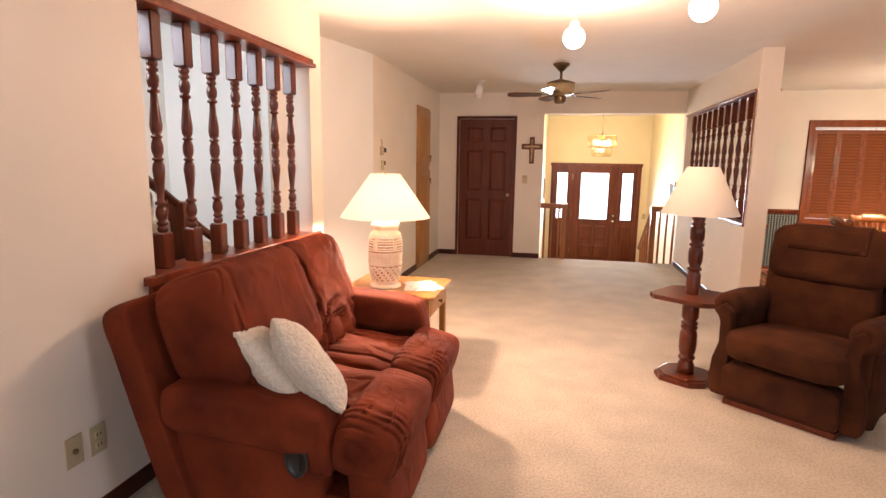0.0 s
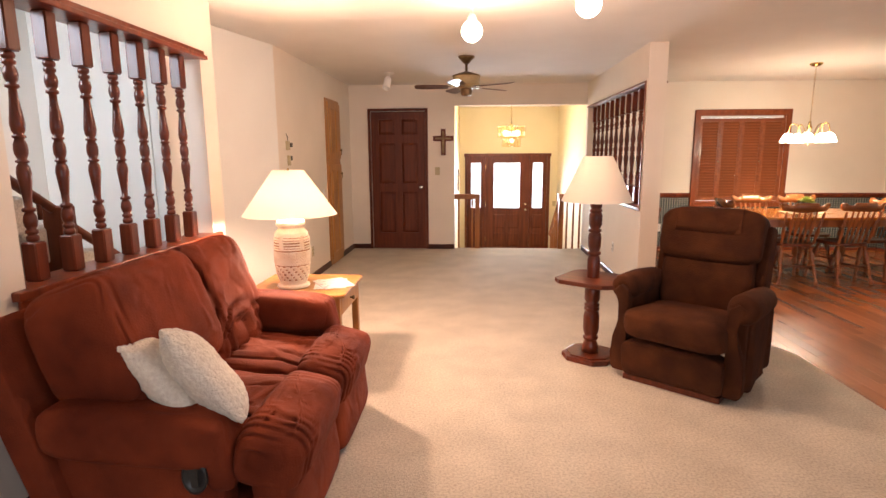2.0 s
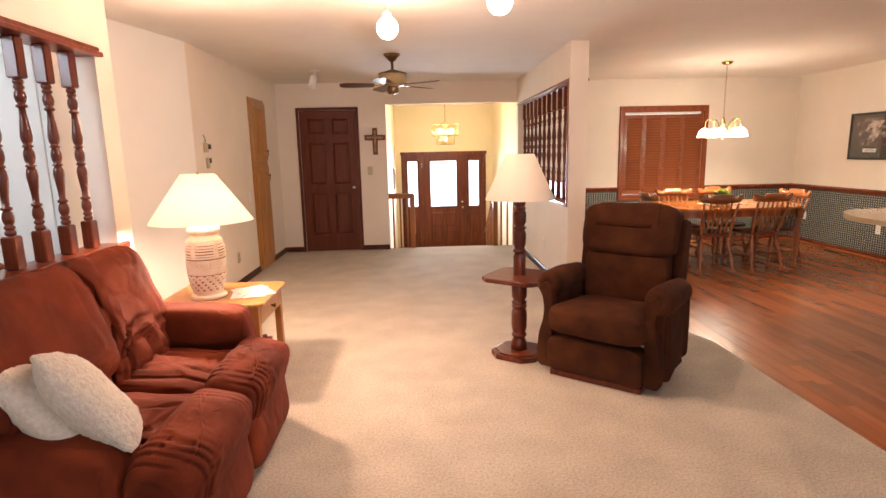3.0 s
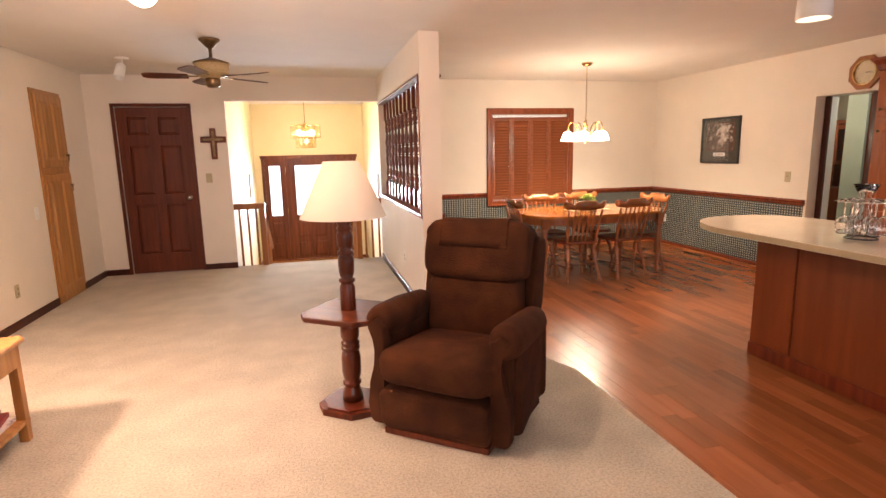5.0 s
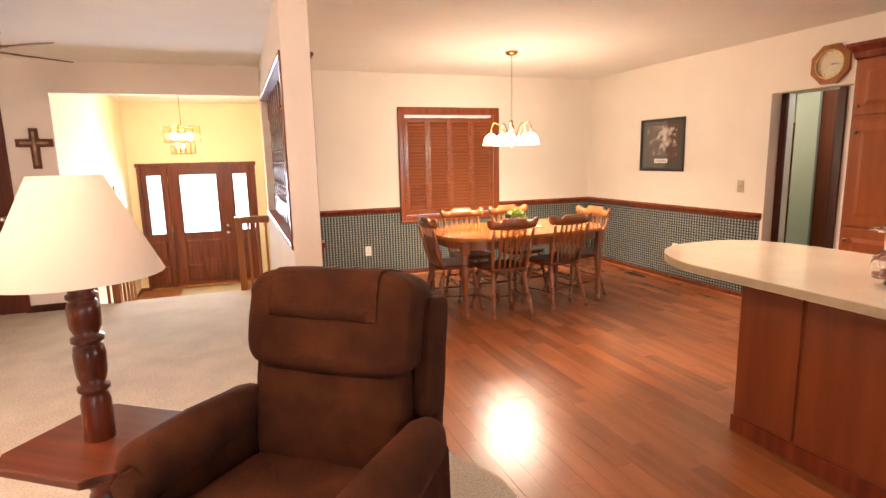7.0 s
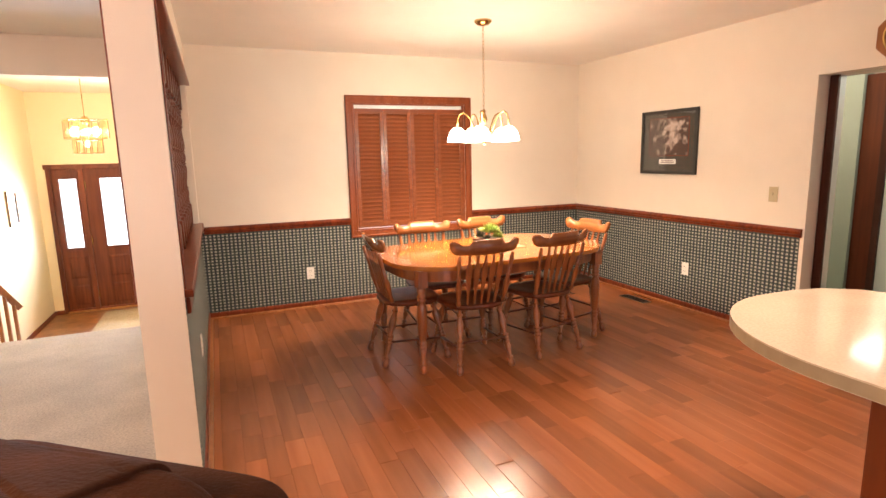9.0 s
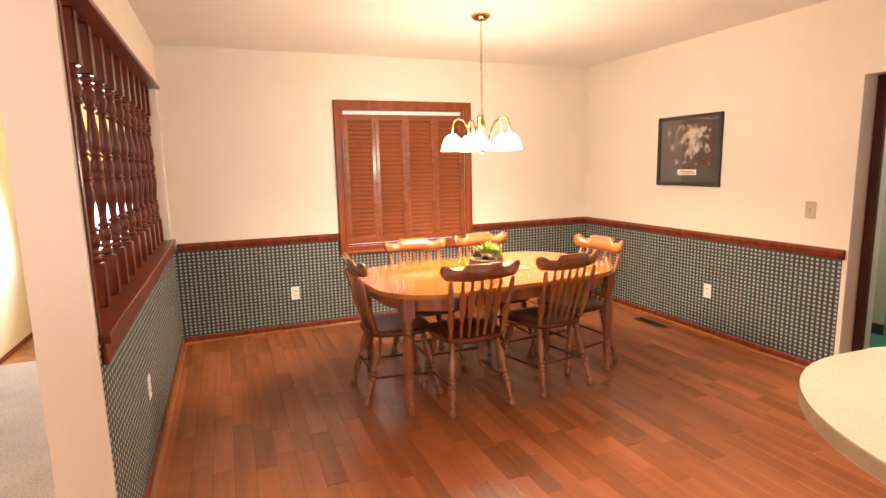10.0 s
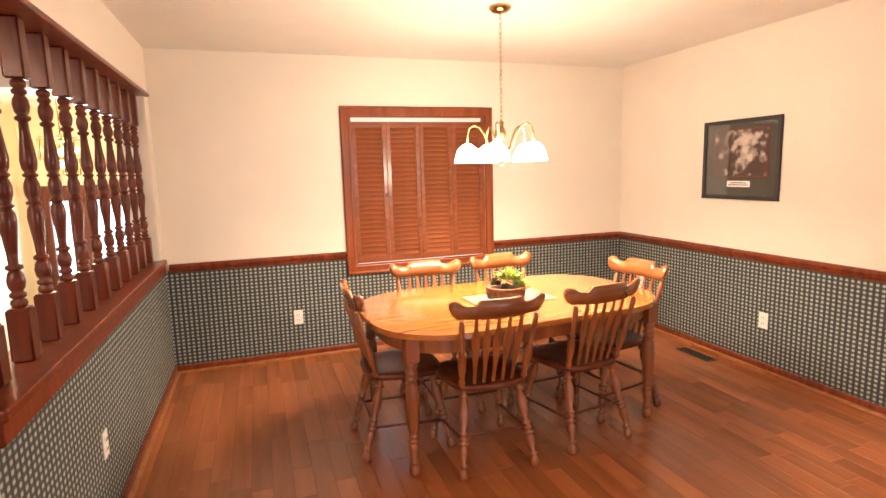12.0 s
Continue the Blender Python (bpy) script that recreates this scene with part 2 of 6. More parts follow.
CHECK = (0.0352, 0.0285)
M = {
    "wall": mat("cream_wall_paint", (0.80, 0.72, 0.62), 0.75, (0.77, 0.69, 0.59), 2.5, 5, 0.12, 220),
    "foyer_wall": mat("foyer_wall_paint", (0.80, 0.71, 0.50), 0.75, (0.77, 0.68, 0.47), 2.5, 5, 0.1, 220),
    "stair_wall": mat("stair_wall_paint", (0.80, 0.79, 0.75), 0.75, (0.77, 0.76, 0.72), 2.5, 5, 0.1, 220),
    "ceiling": mat("ceiling_paint", (0.80, 0.76, 0.70), 0.85, (0.77, 0.73, 0.67), 3, 5, 0.25, 160),
    "carpet": mat("cream_carpet", (0.66, 0.59, 0.49), 0.95, (0.46, 0.40, 0.32), 85, 8, 1.0, 170, mix=(0.30, 0.60)),
    "base": wood("dark_baseboard_wood", (0.07, 0.018, 0.009), (0.035, 0.009, 0.005), 0.38, coat=0.1),
    "trim": wood("red_mahogany_trim", (0.22, 0.044, 0.015), (0.11, 0.020, 0.008), 0.30, coat=0.2),
    "door": wood("dark_mahogany_door", (0.135, 0.030, 0.010), (0.080, 0.017, 0.006), 0.45, coat=0.0),
    "fdoor": wood("front_door_wood", (0.17, 0.042, 0.015), (0.085, 0.019, 0.007), 0.38, coat=0.15),
    "cherry": wood("cherry_cabinet_wood", (0.215, 0.054, 0.017), (0.165, 0.039, 0.012), 0.32, fine=0.7),
    "oak": wood("golden_oak", (0.50, 0.25, 0.08), (0.33, 0.14, 0.04), 0.35),
    "shutter": wood("shutter_wood", (0.30, 0.092, 0.034), (0.17, 0.045, 0.017), 0.35, axis=0),
    # Cherry made lighter: the light on the pantry cabinet is in its colour.
    "cabinet": wood("lit_cherry_cabinet_wood", (0.33, 0.100, 0.033), (0.25, 0.068, 0.022), 0.32, fine=0.7),
    "den_wall": mat("grey_green_wall_paint", (0.36, 0.39, 0.33), 0.75, (0.34, 0.37, 0.31), 2.5, 5, 0.1, 220),
    "casing": wood("window_casing_wood", (0.29, 0.078, 0.026), (0.19, 0.044, 0.015), 0.32, coat=0.2),
    "table": wood("honey_oak_tabletop", (0.46, 0.175, 0.035), (0.34, 0.115, 0.022), 0.20, axis=0, coat=0.7),
    "chairwood": wood("brown_oak_chair", (0.36, 0.12, 0.034), (0.19, 0.055, 0.016), 0.28, coat=0.45),
    "darkseat": wood("dark_oak_seat", (0.17, 0.042, 0.013), (0.085, 0.019, 0.006), 0.34, coat=0.15),
    "spindle": wood("turned_mahogany", (0.15, 0.029, 0.010), (0.065, 0.012, 0.005), 0.28, coat=0.3),
    "plank": wood("hardwood_plank", (0.35, 0.118, 0.040), (0.25, 0.077, 0.026), 0.26, axis=1, coat=0.06, island=0.20, fine=0.6),
    "plank_far": wood("hardwood_plank_joined", (0.35, 0.118, 0.040), (0.25, 0.077, 0.026), 0.26, axis=1, coat=0.06, island=0.20, fine=0.6, joined=True),
    "sofa": mat("rust_suede", (0.205, 0.036, 0.011), 0.88, (0.085, 0.012, 0.0035), 4, 3, 0.25, 140, sheen=0.2, mix=(0.30, 0.70), folds=7, Specular_IOR_Level=0.2),
    "recliner": mat("brown_corduroy", (0.072, 0.021, 0.0065), 0.95, (0.036, 0.010, 0.0035), 7, 6, 0.35, 120, sheen=0.12, Specular_IOR_Level=0.2),
    "sherpa": mat("cream_sherpa", (0.82, 0.75, 0.64), 1.0, (0.68, 0.60, 0.50), 60, 5, 1.0, 110, sheen=0.4),
    "ceramic": mat("carved_ceramic", (0.80, 0.72, 0.58), 0.6, (0.72, 0.60, 0.44), 12, 3, 0.2, 90, mix=(0.4, 0.6)),
    "glaze_tan": mat("tan_glaze", (0.42, 0.20, 0.08), 0.6, (0.30, 0.13, 0.05), 30, 3, 0.2, 90),
    "white": mat("white_enamel", (0.8, 0.79, 0.76), 0.4, (0.77, 0.76, 0.73), 4, 3),
    "almond": mat("almond_plastic", (0.50, 0.42, 0.26), 0.45, (0.46, 0.38, 0.23), 6, 3),
    "brass": mat("polished_brass", (0.62, 0.42, 0.16), 0.2, (0.5, 0.33, 0.12), 10, 3, metal=1.0),
    "nickel": mat("polished_metal", (0.7, 0.66, 0.6), 0.15, (0.6, 0.56, 0.5), 10, 3, metal=1.0),
    "oldbrass": mat("antique_brass", (0.30, 0.21, 0.11), 0.35, (0.16, 0.10, 0.05), 14, 3, metal=0.9),
    "black": mat("black_iron", (0.02, 0.018, 0.016), 0.5, (0.03, 0.026, 0.02), 10, 3),
    "counter": mat("cream_countertop", (0.74, 0.66, 0.52), 0.1, (0.68, 0.60, 0.47), 120, 5, mix=(0.4, 0.6), coat=0.3),
    "counter_edge": mat("counter_edge_band", (0.42, 0.34, 0.22), 0.4, (0.38, 0.30, 0.19), 20, 3),
    "check": check_mat("checked_wallpaper"),
    "glass": glass("clear_glass"),
    "shade": shade_mat("ivory_lampshade", (0.90, 0.86, 0.78), 0.55),
    "shade2": shade_mat("linen_lampshade", (0.84, 0.78, 0.70), 0.5),
    "bulb": glow("lit_bulb", (1.0, 0.86, 0.66), 22),
    "chglass": glow("lit_chandelier_glass", (1.0, 0.90, 0.72), 20),
    "paper": mat("printed_paper", (0.72, 0.68, 0.66), 0.6, (0.35, 0.25, 0.32), 22, 3, mix=(0.3, 0.45)),
    "tile": mat("foyer_wood_floor", (0.40, 0.18, 0.07), 0.3, (0.22, 0.09, 0.035), 8, 4, 0.1, 30),
    "rug": mat("foyer_rug", (0.55, 0.45, 0.32), 0.95, (0.45, 0.36, 0.24), 40, 4, 0.6, 150),
    "teal": mat("teal_carpet", (0.03, 0.20, 0.15), 0.95, (0.02, 0.15, 0.11), 60, 4, 0.6, 200),
    "frost": glass("frosted_glass", (0.95, 0.97, 1.0), 0.25),
    "thinglass": glass("picture_glass"),
    "rail": wood("orange_oak_rail", (0.36, 0.14, 0.045), (0.24, 0.085, 0.025), 0.35),
    "mount": mat("green_grey_mount_board", (0.055, 0.055, 0.044), 0.8, (0.045, 0.045, 0.036), 20, 3),
    "art": art_mat("faded_landscape_print"),
    "blackplastic": mat("black_plastic", (0.02, 0.02, 0.02), 0.35, (0.025, 0.023, 0.02), 10, 3),
    "redcloth": mat("red_cover", (0.35, 0.03, 0.02), 0.5, (0.28, 0.02, 0.015), 10, 3),
    "traywood": wood("polished_mahogany_tray", (0.14, 0.034, 0.012), (0.065, 0.014, 0.006), 0.42, axis=0, coat=0.1),
    "crest": wood("honey_brown_crest", (0.36, 0.135, 0.045), (0.17, 0.055, 0.018), 0.25, axis=0, coat=0.4),
    "bladewood": wood("fan_blade_wood", (0.12, 0.045, 0.022), (0.07, 0.022, 0.012), 0.3, axis=0, coat=0.3),
    "cane": mat("cane_band", (0.42, 0.32, 0.16), 0.45, (0.30, 0.21, 0.10), 70, 3),
    "tracktrim": mat("track_enamel", (0.35, 0.32, 0.28), 0.4, (0.3, 0.27, 0.24), 6, 3),
    "cream": mat("cream_dial", (0.72, 0.64, 0.46), 0.5, (0.66, 0.58, 0.42), 12, 3),
    "basket": mat("woven_rattan", (0.24, 0.11, 0.045), 0.6, (0.12, 0.05, 0.02), 60, 4, 0.3, 120),
    "matcloth": mat("woven_mat", (0.36, 0.29, 0.20), 0.9, (0.26, 0.20, 0.13), 120, 4, 0.5, 300),
    "leafgreen": mat("succulent_leaf", (0.42, 0.50, 0.14), 0.5, (0.20, 0.33, 0.07), 30, 3),
    "leafdark": mat("dark_succulent_leaf", (0.07, 0.05, 0.03), 0.5, (0.05, 0.08, 0.03), 30, 3),
    "bevelglass": glass("bevelled_glass", (1.0, 0.95, 0.8), 0.05),
    # Glow of the added panels outdoors that stand in for bright daylight.
    "day": glow("daylight_backdrop", (0.86, 0.93, 1.0), 3.2),
}

for nm, sc, lo_, hi_ in (("carpet", 3.5, 0.90, 1.06), ("sofa", 6, 0.94, 1.06), ("recliner", 8, 0.9, 1.12), ("wall", 0.9, 0.97, 1.02), ("counter", 5, 0.95, 1.03)):
    wide_patches(M[nm], sc, lo_, hi_)

# ---- mesh helpers ----


def box(bm, x0, x1, y0, y1, z0, z1, m=None):
    """A box between the given faces, at the pose m."""
    vs = [bm.verts.new((x, y, z)) for z in (z0, z1) for y in (y0, y1) for x in (x0, x1)]
    if m is not None:
        for v in vs:
            v.co = m @ v.co
    for f in ((0, 2, 3, 1), (4, 5, 7, 6), (0, 1, 5, 4), (1, 3, 7, 5), (3, 2, 6, 7), (2, 0, 4, 6)):
        bm.faces.new([vs[i] for i in f])
    return vs


def part(name, bm, material, parent=None, label="", smooth=False, bevel=0.0, segs=2, kind=""):
    """Links a bmesh as one mesh object."""
    if bevel:
        bmesh.ops.bevel(bm, geom=bm.edges[:], offset=bevel, segments=segs, affect="EDGES", profile=0.5)
    bmesh.ops.recalc_face_normals(bm, faces=bm.faces[:])
    me = bpy.data.meshes.new(name)
    bm.to_mesh(me)
    bm.free()
    for one in (material if isinstance(material, (list, tuple)) else [material]):
        me.materials.append(M[one])
    if smooth:
        for p in me.polygons:
            p.use_smooth = True
    ob = new(name, me)
    ob.parent = parent
    return tagged(ob, label=label, kind=kind)


def slab(name, dims, material, kind="structure", parent=None, bevel=0.0, label=""):
    bm = bmesh.new()
    box(bm, *dims)
    return part(name, bm, material, parent, bevel=bevel, kind=kind, label=label)


def thing(name, label, category, x=0, y=0, z=0, rz=0, group=""):
    ob = new(name)
    ob.empty_display_size = 0.1
    ob.matrix_world = pose(x, y, z, 0, 0, rz)
    return tagged(ob, label, category, group)


def lathe(bm, prof, segs=16, m=None, cx=0.0, cy=0.0, caps=True):
    """Turns a profile of (radius, z) about the z axis; caps closes its ends."""
    rings = []
    for r, z in prof:
        ring = []
        for i in range(segs):
            a = 2 * math.pi * i / segs
            v = Vector((cx + r * math.cos(a), cy + r * math.sin(a), z))
            ring.append(bm.verts.new(m @ v if m is not None else v))
        rings.append(ring)
    for a, b in zip(rings, rings[1:]):
        for i in range(segs):
            j = (i + 1) % segs
            bm.faces.new((a[i], a[j], b[j], b[i]))
    for ring in (rings[0], rings[-1]) if caps else ():
        if (ring[0].co - ring[segs // 2].co).length > 1e-4:
            bm.faces.new(ring)
    return rings


def stretch_between(a, b):
    """The pose that carries z from a towards b."""
    a, b = Vector(a), Vector(b)
    return Matrix.Translation(a) @ (b - a).to_track_quat("Z", "Y").to_matrix().to_4x4()


def rod(bm, a, b, r=0.01, segs=8, r2=None):
    n = (Vector(b) - Vector(a)).length
    lathe(bm, [(r, 0), (r if r2 is None else r2, n)], segs, stretch_between(a, b))


def tube(bm, pts, r=0.008, segs=8):
    """A round bar along the points."""
    pts = [Vector(p) for p in pts]
    rings = []
    for i, p in enumerate(pts):
        d = (pts[min(i + 1, len(pts) - 1)] - pts[max(i - 1, 0)]).normalized()
        u = d.cross(Vector((0.31, 0.2, 0.93))).normalized()
        w = d.cross(u)
        rings.append([bm.verts.new(p + (u * math.cos(2 * math.pi * k / segs) + w * math.sin(2 * math.pi * k / segs)) * r) for k in range(segs)])
    for a, b in zip(rings, rings[1:]):
        for i in range(segs):
            bm.faces.new((a[i], a[(i + 1) % segs], b[(i + 1) % segs], b[i]))
    bm.faces.new(rings[0])
    bm.faces.new(rings[-1])


def cushion(bm, size, m=None, e=0.45, e2=0.45, nu=40, nv=26, fold=None):
    """A stuffed, rounded block; fold moves each point for creases and sag."""
    sx, sy, sz = (s / 2 for s in size)

    def sg(c, p):
        return math.copysign(abs(c) ** p, c)
    grid = []
    for j in range(nv + 1):
        ph = -math.pi / 2 + math.pi * j / nv
        row = []
        for i in range(nu):
            th = 2 * math.pi * i / nu
            v = Vector((sx * sg(math.cos(ph), e2) * sg(math.cos(th), e), sy * sg(math.cos(ph), e2) * sg(math.sin(th), e), sz * sg(math.sin(ph), e2)))
            if fold:
                v = fold(v)
            row.append(v if m is None else m @ v)
        grid.append(row)
    bot, top = bm.verts.new(grid[0][0]), bm.verts.new(grid[-1][0])
    rows = [[bm.verts.new(v) for v in row] for row in grid[1:-1]]
    for a, b in zip(rows, rows[1:]):
        for i in range(nu):
            bm.faces.new((a[i], a[(i + 1) % nu], b[(i + 1) % nu], b[i]))
    for i in range(nu):
        bm.faces.new((rows[0][(i + 1) % nu], rows[0][i], bot))
        bm.faces.new((rows[-1][i], rows[-1][(i + 1) % nu], top))


def prism(bm, pts, z0, z1, m=None):
    """A flat outline, thick from z0 to z1."""
    lo = [bm.verts.new(m @ Vector((x, y, z0)) if m is not None else (x, y, z0)) for x, y in pts]
    hi = [bm.verts.new(m @ Vector((x, y, z1)) if m is not None else (x, y, z1)) for x, y in pts]
    bm.faces.new(lo[::-1])
    bm.faces.new(hi)
    for i in range(len(pts)):
        j = (i + 1) % len(pts)
        bm.faces.new((lo[i], lo[j], hi[j], hi[i]))


def panel_face(bm, w, h, m, depth=0.012, edge=0.03, z=0.0):
    """A raised panel: sloped border and flat field, in the plane x (width) and z (height), facing -y."""
    a = [(-w / 2, -h / 2), (w / 2, -h / 2), (w / 2, h / 2), (-w / 2, h / 2)]
    outer = [bm.verts.new(m @ Vector((x, 0, y))) for x, y in a]
    inner = [bm.verts.new(m @ Vector((x - math.copysign(edge, x), -depth, y - math.copysign(edge, y)))) for x, y in a]
    for i in range(4):
        j = (i + 1) % 4
        bm.faces.new((outer[i], outer[j], inner[j], inner[i]))
    bm.faces.new(inner)


# ---- structure ----


def wall_with_holes(name, axis, at, thick, lo, hi, z0, z1, holes, material, label=""):
    """A wall along an axis ('x' or 'y') from lo to hi, its face at `at`, reaching `at + thick`; holes are (a, b, za, zb)."""
    bm = bmesh.new()
    cuts = sorted({lo, hi, *[c for h in holes for c in h[:2]]})
    f0, f1 = sorted((at, at + thick))

    def put(a, b, za, zb):
        if zb - za > 1e-4 and b - a > 1e-4:
            box(bm, *((a, b, f0, f1) if axis == "x" else (f0, f1, a, b)), za, zb)
    for a, b in zip(cuts, cuts[1:]):
        z = z0
        for h in sorted((h for h in holes if h[0] < b - 1e-5 and h[1] > a + 1e-5), key=lambda h: h[2]):
            put(a, b, z, h[2])
            z = h[3]
        put(a, b, z, z1)
    bmesh.ops.remove_doubles(bm, verts=bm.verts[:], dist=1e-5)
    return part(name, bm, material, kind="structure", label=label)


WX, WY = 7.30, 9.44          # dining walls
LX = -0.30                   # wall beside the sofa
CX, CY = -0.40, 9.37         # closet walls
PX0, PX1, PY = 3.05, 3.22, 6.57   # partition
wall_with_holes("wall_sofa_side", "y", LX, -0.13, -2.5, 5.0, 0, H, [(3.27, 4.82, 0.87, 2.05)], "wall")
wall_with_holes("wall_closet_side", "y", CX, -0.13, 6.4, CY, 0, H, [], "wall")
wall_with_holes("wall_far", "x", CY, 0.12, CX - 0.13, PX0, 0, H, [(-0.09, 0.72, 0, 2.05), (1.147, PX0, 0, 2.12)], "wall")
wall_with_holes("wall_partition", "y", PX0, PX1 - PX0, PY, WY, 0, H, [(6.63, 9.29, 0.87, 2.09)], "wall")
wall_with_holes("wall_window", "x", WY, 0.15, PX1, WX, 0, H, [(4.66, 5.85, 0.72, 1.96)], "wall")
# The opening near y = 1 is for the assumed kitchen window.
wall_with_holes("wall_dining_side", "y", WX, 0.30, -2.5, WY + 0.15, 0, H, [(5.80, 6.73, 0, 1.93), (0.5, 1.9, 0.95, 1.95)], "wall")
# The opening here is for the assumed rear window.
wall_with_holes("wall_rear", "x", -2.5, -0.13, LX - 0.13, WX + 0.3, 0, H, [(1.0, 3.4, 0.5, 2.1)], "wall")
wall_with_holes("foyer_wall_left", "y", 1.10, -0.12, CY + 0.12, 13.28, FOY, H, [], "foyer_wall")
wall_with_holes("foyer_wall_right", "y", 3.22, 0.12, WY + 0.15, 13.28, FOY, H, [], "foyer_wall")
wall_with_holes("foyer_wall_step", "y", PX0, 0.17, CY + 0.12, WY + 0.15, FOY, 0.0, [], "foyer_wall")
wall_with_holes("foyer_wall_front", "x", 13.28, 0.15, 0.98, 3.34, FOY, H, [(1.25, 3.04, FOY, 1.41)], "foyer_wall")
slab("foyer_riser_wall", (1.1, PX0, 9.40, 9.46, FOY, -0.005), "foyer_wall")
slab("ceiling", (-3.0, 11.2, -2.63, 13.45, H, H + 0.12), "ceiling")
bm = bmesh.new()
prism(bm, [(-0.43, -2.6), (3.745, -2.6), (3.745, 5.09), (3.64, 5.32), (3.30, 6.0), (3.22, 6.40), (3.22, 9.46), (-0.55, 9.46), (-0.55, 6.4), (-1.9, 6.4), (-1.9, 4.7), (-0.43, 4.7)], -0.10, 0.012)
part("floor_carpet", bm, "carpet", kind="structure", label="cream textured wall to wall carpet")
slab("floor_base", (3.0, 11.2, -2.6, 9.60, -0.14, -0.013), "plank")
slab("foyer_floor", (0.98, 3.34, 9.46, 13.43, FOY - 0.1, FOY), "tile")
# passage and stair walls
bm = bmesh.new()
prism(bm, [(-0.40, 6.40), (-0.53, 6.43), (-0.86, 5.05), (-0.73, 5.02)], 0, H)
part("wall_stair_angled", bm, "stair_wall", kind="structure")
slab("wall_stair_turn", (-1.60, -0.80, 5.02, 5.14, 0, H), "stair_wall")
slab("wall_stair_back", (-1.72, -1.60, -2.5, 5.14, 0, H), "stair_wall")
slab("wall_stair_end", (-1.60, -0.43, -2.5, -2.4, 0, H), "stair_wall")
slab("floor_stair", (-1.72, -0.43, -2.6, 4.7, -0.1, 0.0), "carpet")
# room beyond the doorway
slab("den_floor", (7.30, 11.2, 3.6, 9.5, -0.011, 0.004), "teal")
slab("wall_den_back", (11.0, 11.12, 3.6, 9.5, 0, H), "stair_wall")
slab("wall_den_left", (7.6, 11.0, 9.30, 9.42, 0, H), "wall")
slab("wall_den_right", (7.6, 11.0, 3.6, 3.72, 0, H), "wall")
wall_with_holes("wall_den_door", "y", 7.44, 0.10, 5.87, 6.725, 0, H, [(6.22, 6.69, 0, 1.95)], "white")
slab("outdoor_ground", (-60, 60, -60, 60, -1.0, -0.85), "tile")

# ---- wallpaper, rails and baseboards ----
RAIL = 0.80
for wx0, wx1, wtop in ((PX1, 4.62, RAIL), (4.62, 5.89, 0.70), (5.89, WX, RAIL)):
    slab("wallpaper_window_wall", (wx0, wx1, WY - 0.003, WY - 0.0002, 0.052, wtop), "check", label="green and navy checked wallpaper")
slab("wallpaper_dining_side", (WX - 0.003, WX - 0.0002, 6.76, WY - 0.003, 0.052, RAIL), "check")
slab("wallpaper_partition", (PX1 + 0.0002, PX1 + 0.003, PY + 0.015, WY - 0.003, 0.052, 0.86), "check")


def run(name, pts, prof, material, kind="structure", parent=None, label=""):
    """A moulding: profile points (out, z) swept along a level path; out is to the left of travel."""
    bm = bmesh.new()
    rows = []
    n = len(pts)
    for i, p in enumerate(pts):
        p = Vector(p)
        d0 = (p - Vector(pts[i - 1])).normalized() if i else None
        d1 = (Vector(pts[i + 1]) - p).normalized() if i < n - 1 else None
        d = ((d0 or d1) + (d1 or d0)).normalized()
        side = Vector((-d.y, d.x))
        k = 1 / max(0.3, side.dot(Vector((-(d1 or d0).y, (d1 or d0).x))))
        rows.append([bm.verts.new((*(p + side * (o * k)), z)) for o, z in prof])
    m = len(prof)
    for a, b in zip(rows, rows[1:]):
        for i in range(m):
            j = (i + 1) % m
            bm.faces.new((a[i], a[j], b[j], b[i]))
    bm.faces.new(rows[0])
    bm.faces.new(rows[-1][::-1])
    return part(name, bm, material, parent, kind=kind, label=label)


BASE = [(0, 0.0), (0.016, 0.0), (0.016, 0.044), (0.009, 0.053), (0, 0.056)]
CRAIL = [(0, 0.785), (0.012, 0.785), (0.014, 0.80), (0.028, 0.812), (0.030, 0.83), (0.022, 0.838), (0.012, 0.846), (0, 0.85)]
SHOE = [(0.016, 0.0), (0.038, 0.0), (0.034, 0.008), (0.016, 0.014)]
run("chair_rail", [(4.585, WY), (PX1 + 0.03, WY)], CRAIL, "trim")
run("chair_rail", [(WX, 6.745), (WX, WY), (5.925, WY)], CRAIL, "trim")
run("baseboard", [(WX, 6.74), (WX, WY), (PX1, WY), (PX1, PY)], BASE, "trim")
run("shoe_moulding", [(WX, 6.74), (WX, WY), (PX1, WY), (PX1, PY)], SHOE, "rail")
LB = [(0, 0.01), (0.016, 0.01), (0.016, 0.070), (0.009, 0.080), (0, 0.083)]
run("baseboard", [(PX0, PY), (PX0, CY)], LB, "base")
run("baseboard", [(PX1 + 0.016, PY), (PX0 - 0.016, PY)], LB, "base")
run("baseboard", [(1.147, CY), (0.757, CY)], LB, "base")
run("baseboard", [(-0.127, CY), (CX, CY), (CX, 8.69)], LB, "base")
run("baseboard", [(CX, 8.03), (CX, 6.40), (-0.73, 5.02)], LB, "base")
run("baseboard", [(LX, 5.0), (LX, -2.4)], LB, "base")
run("baseboard", [(WX, 5.85), (WX, 5.80)], LB, "base")
run("foyer_baseboard", [(3.04, 13.28), (1.10, 13.28), (1.10, 9.5)], [(o, z + FOY) for o, z in BASE], "trim")
run("foyer_baseboard", [(3.22, 9.7), (3.22, 13.28), (3.04, 13.28)], [(o, z + FOY) for o, z in BASE], "trim")


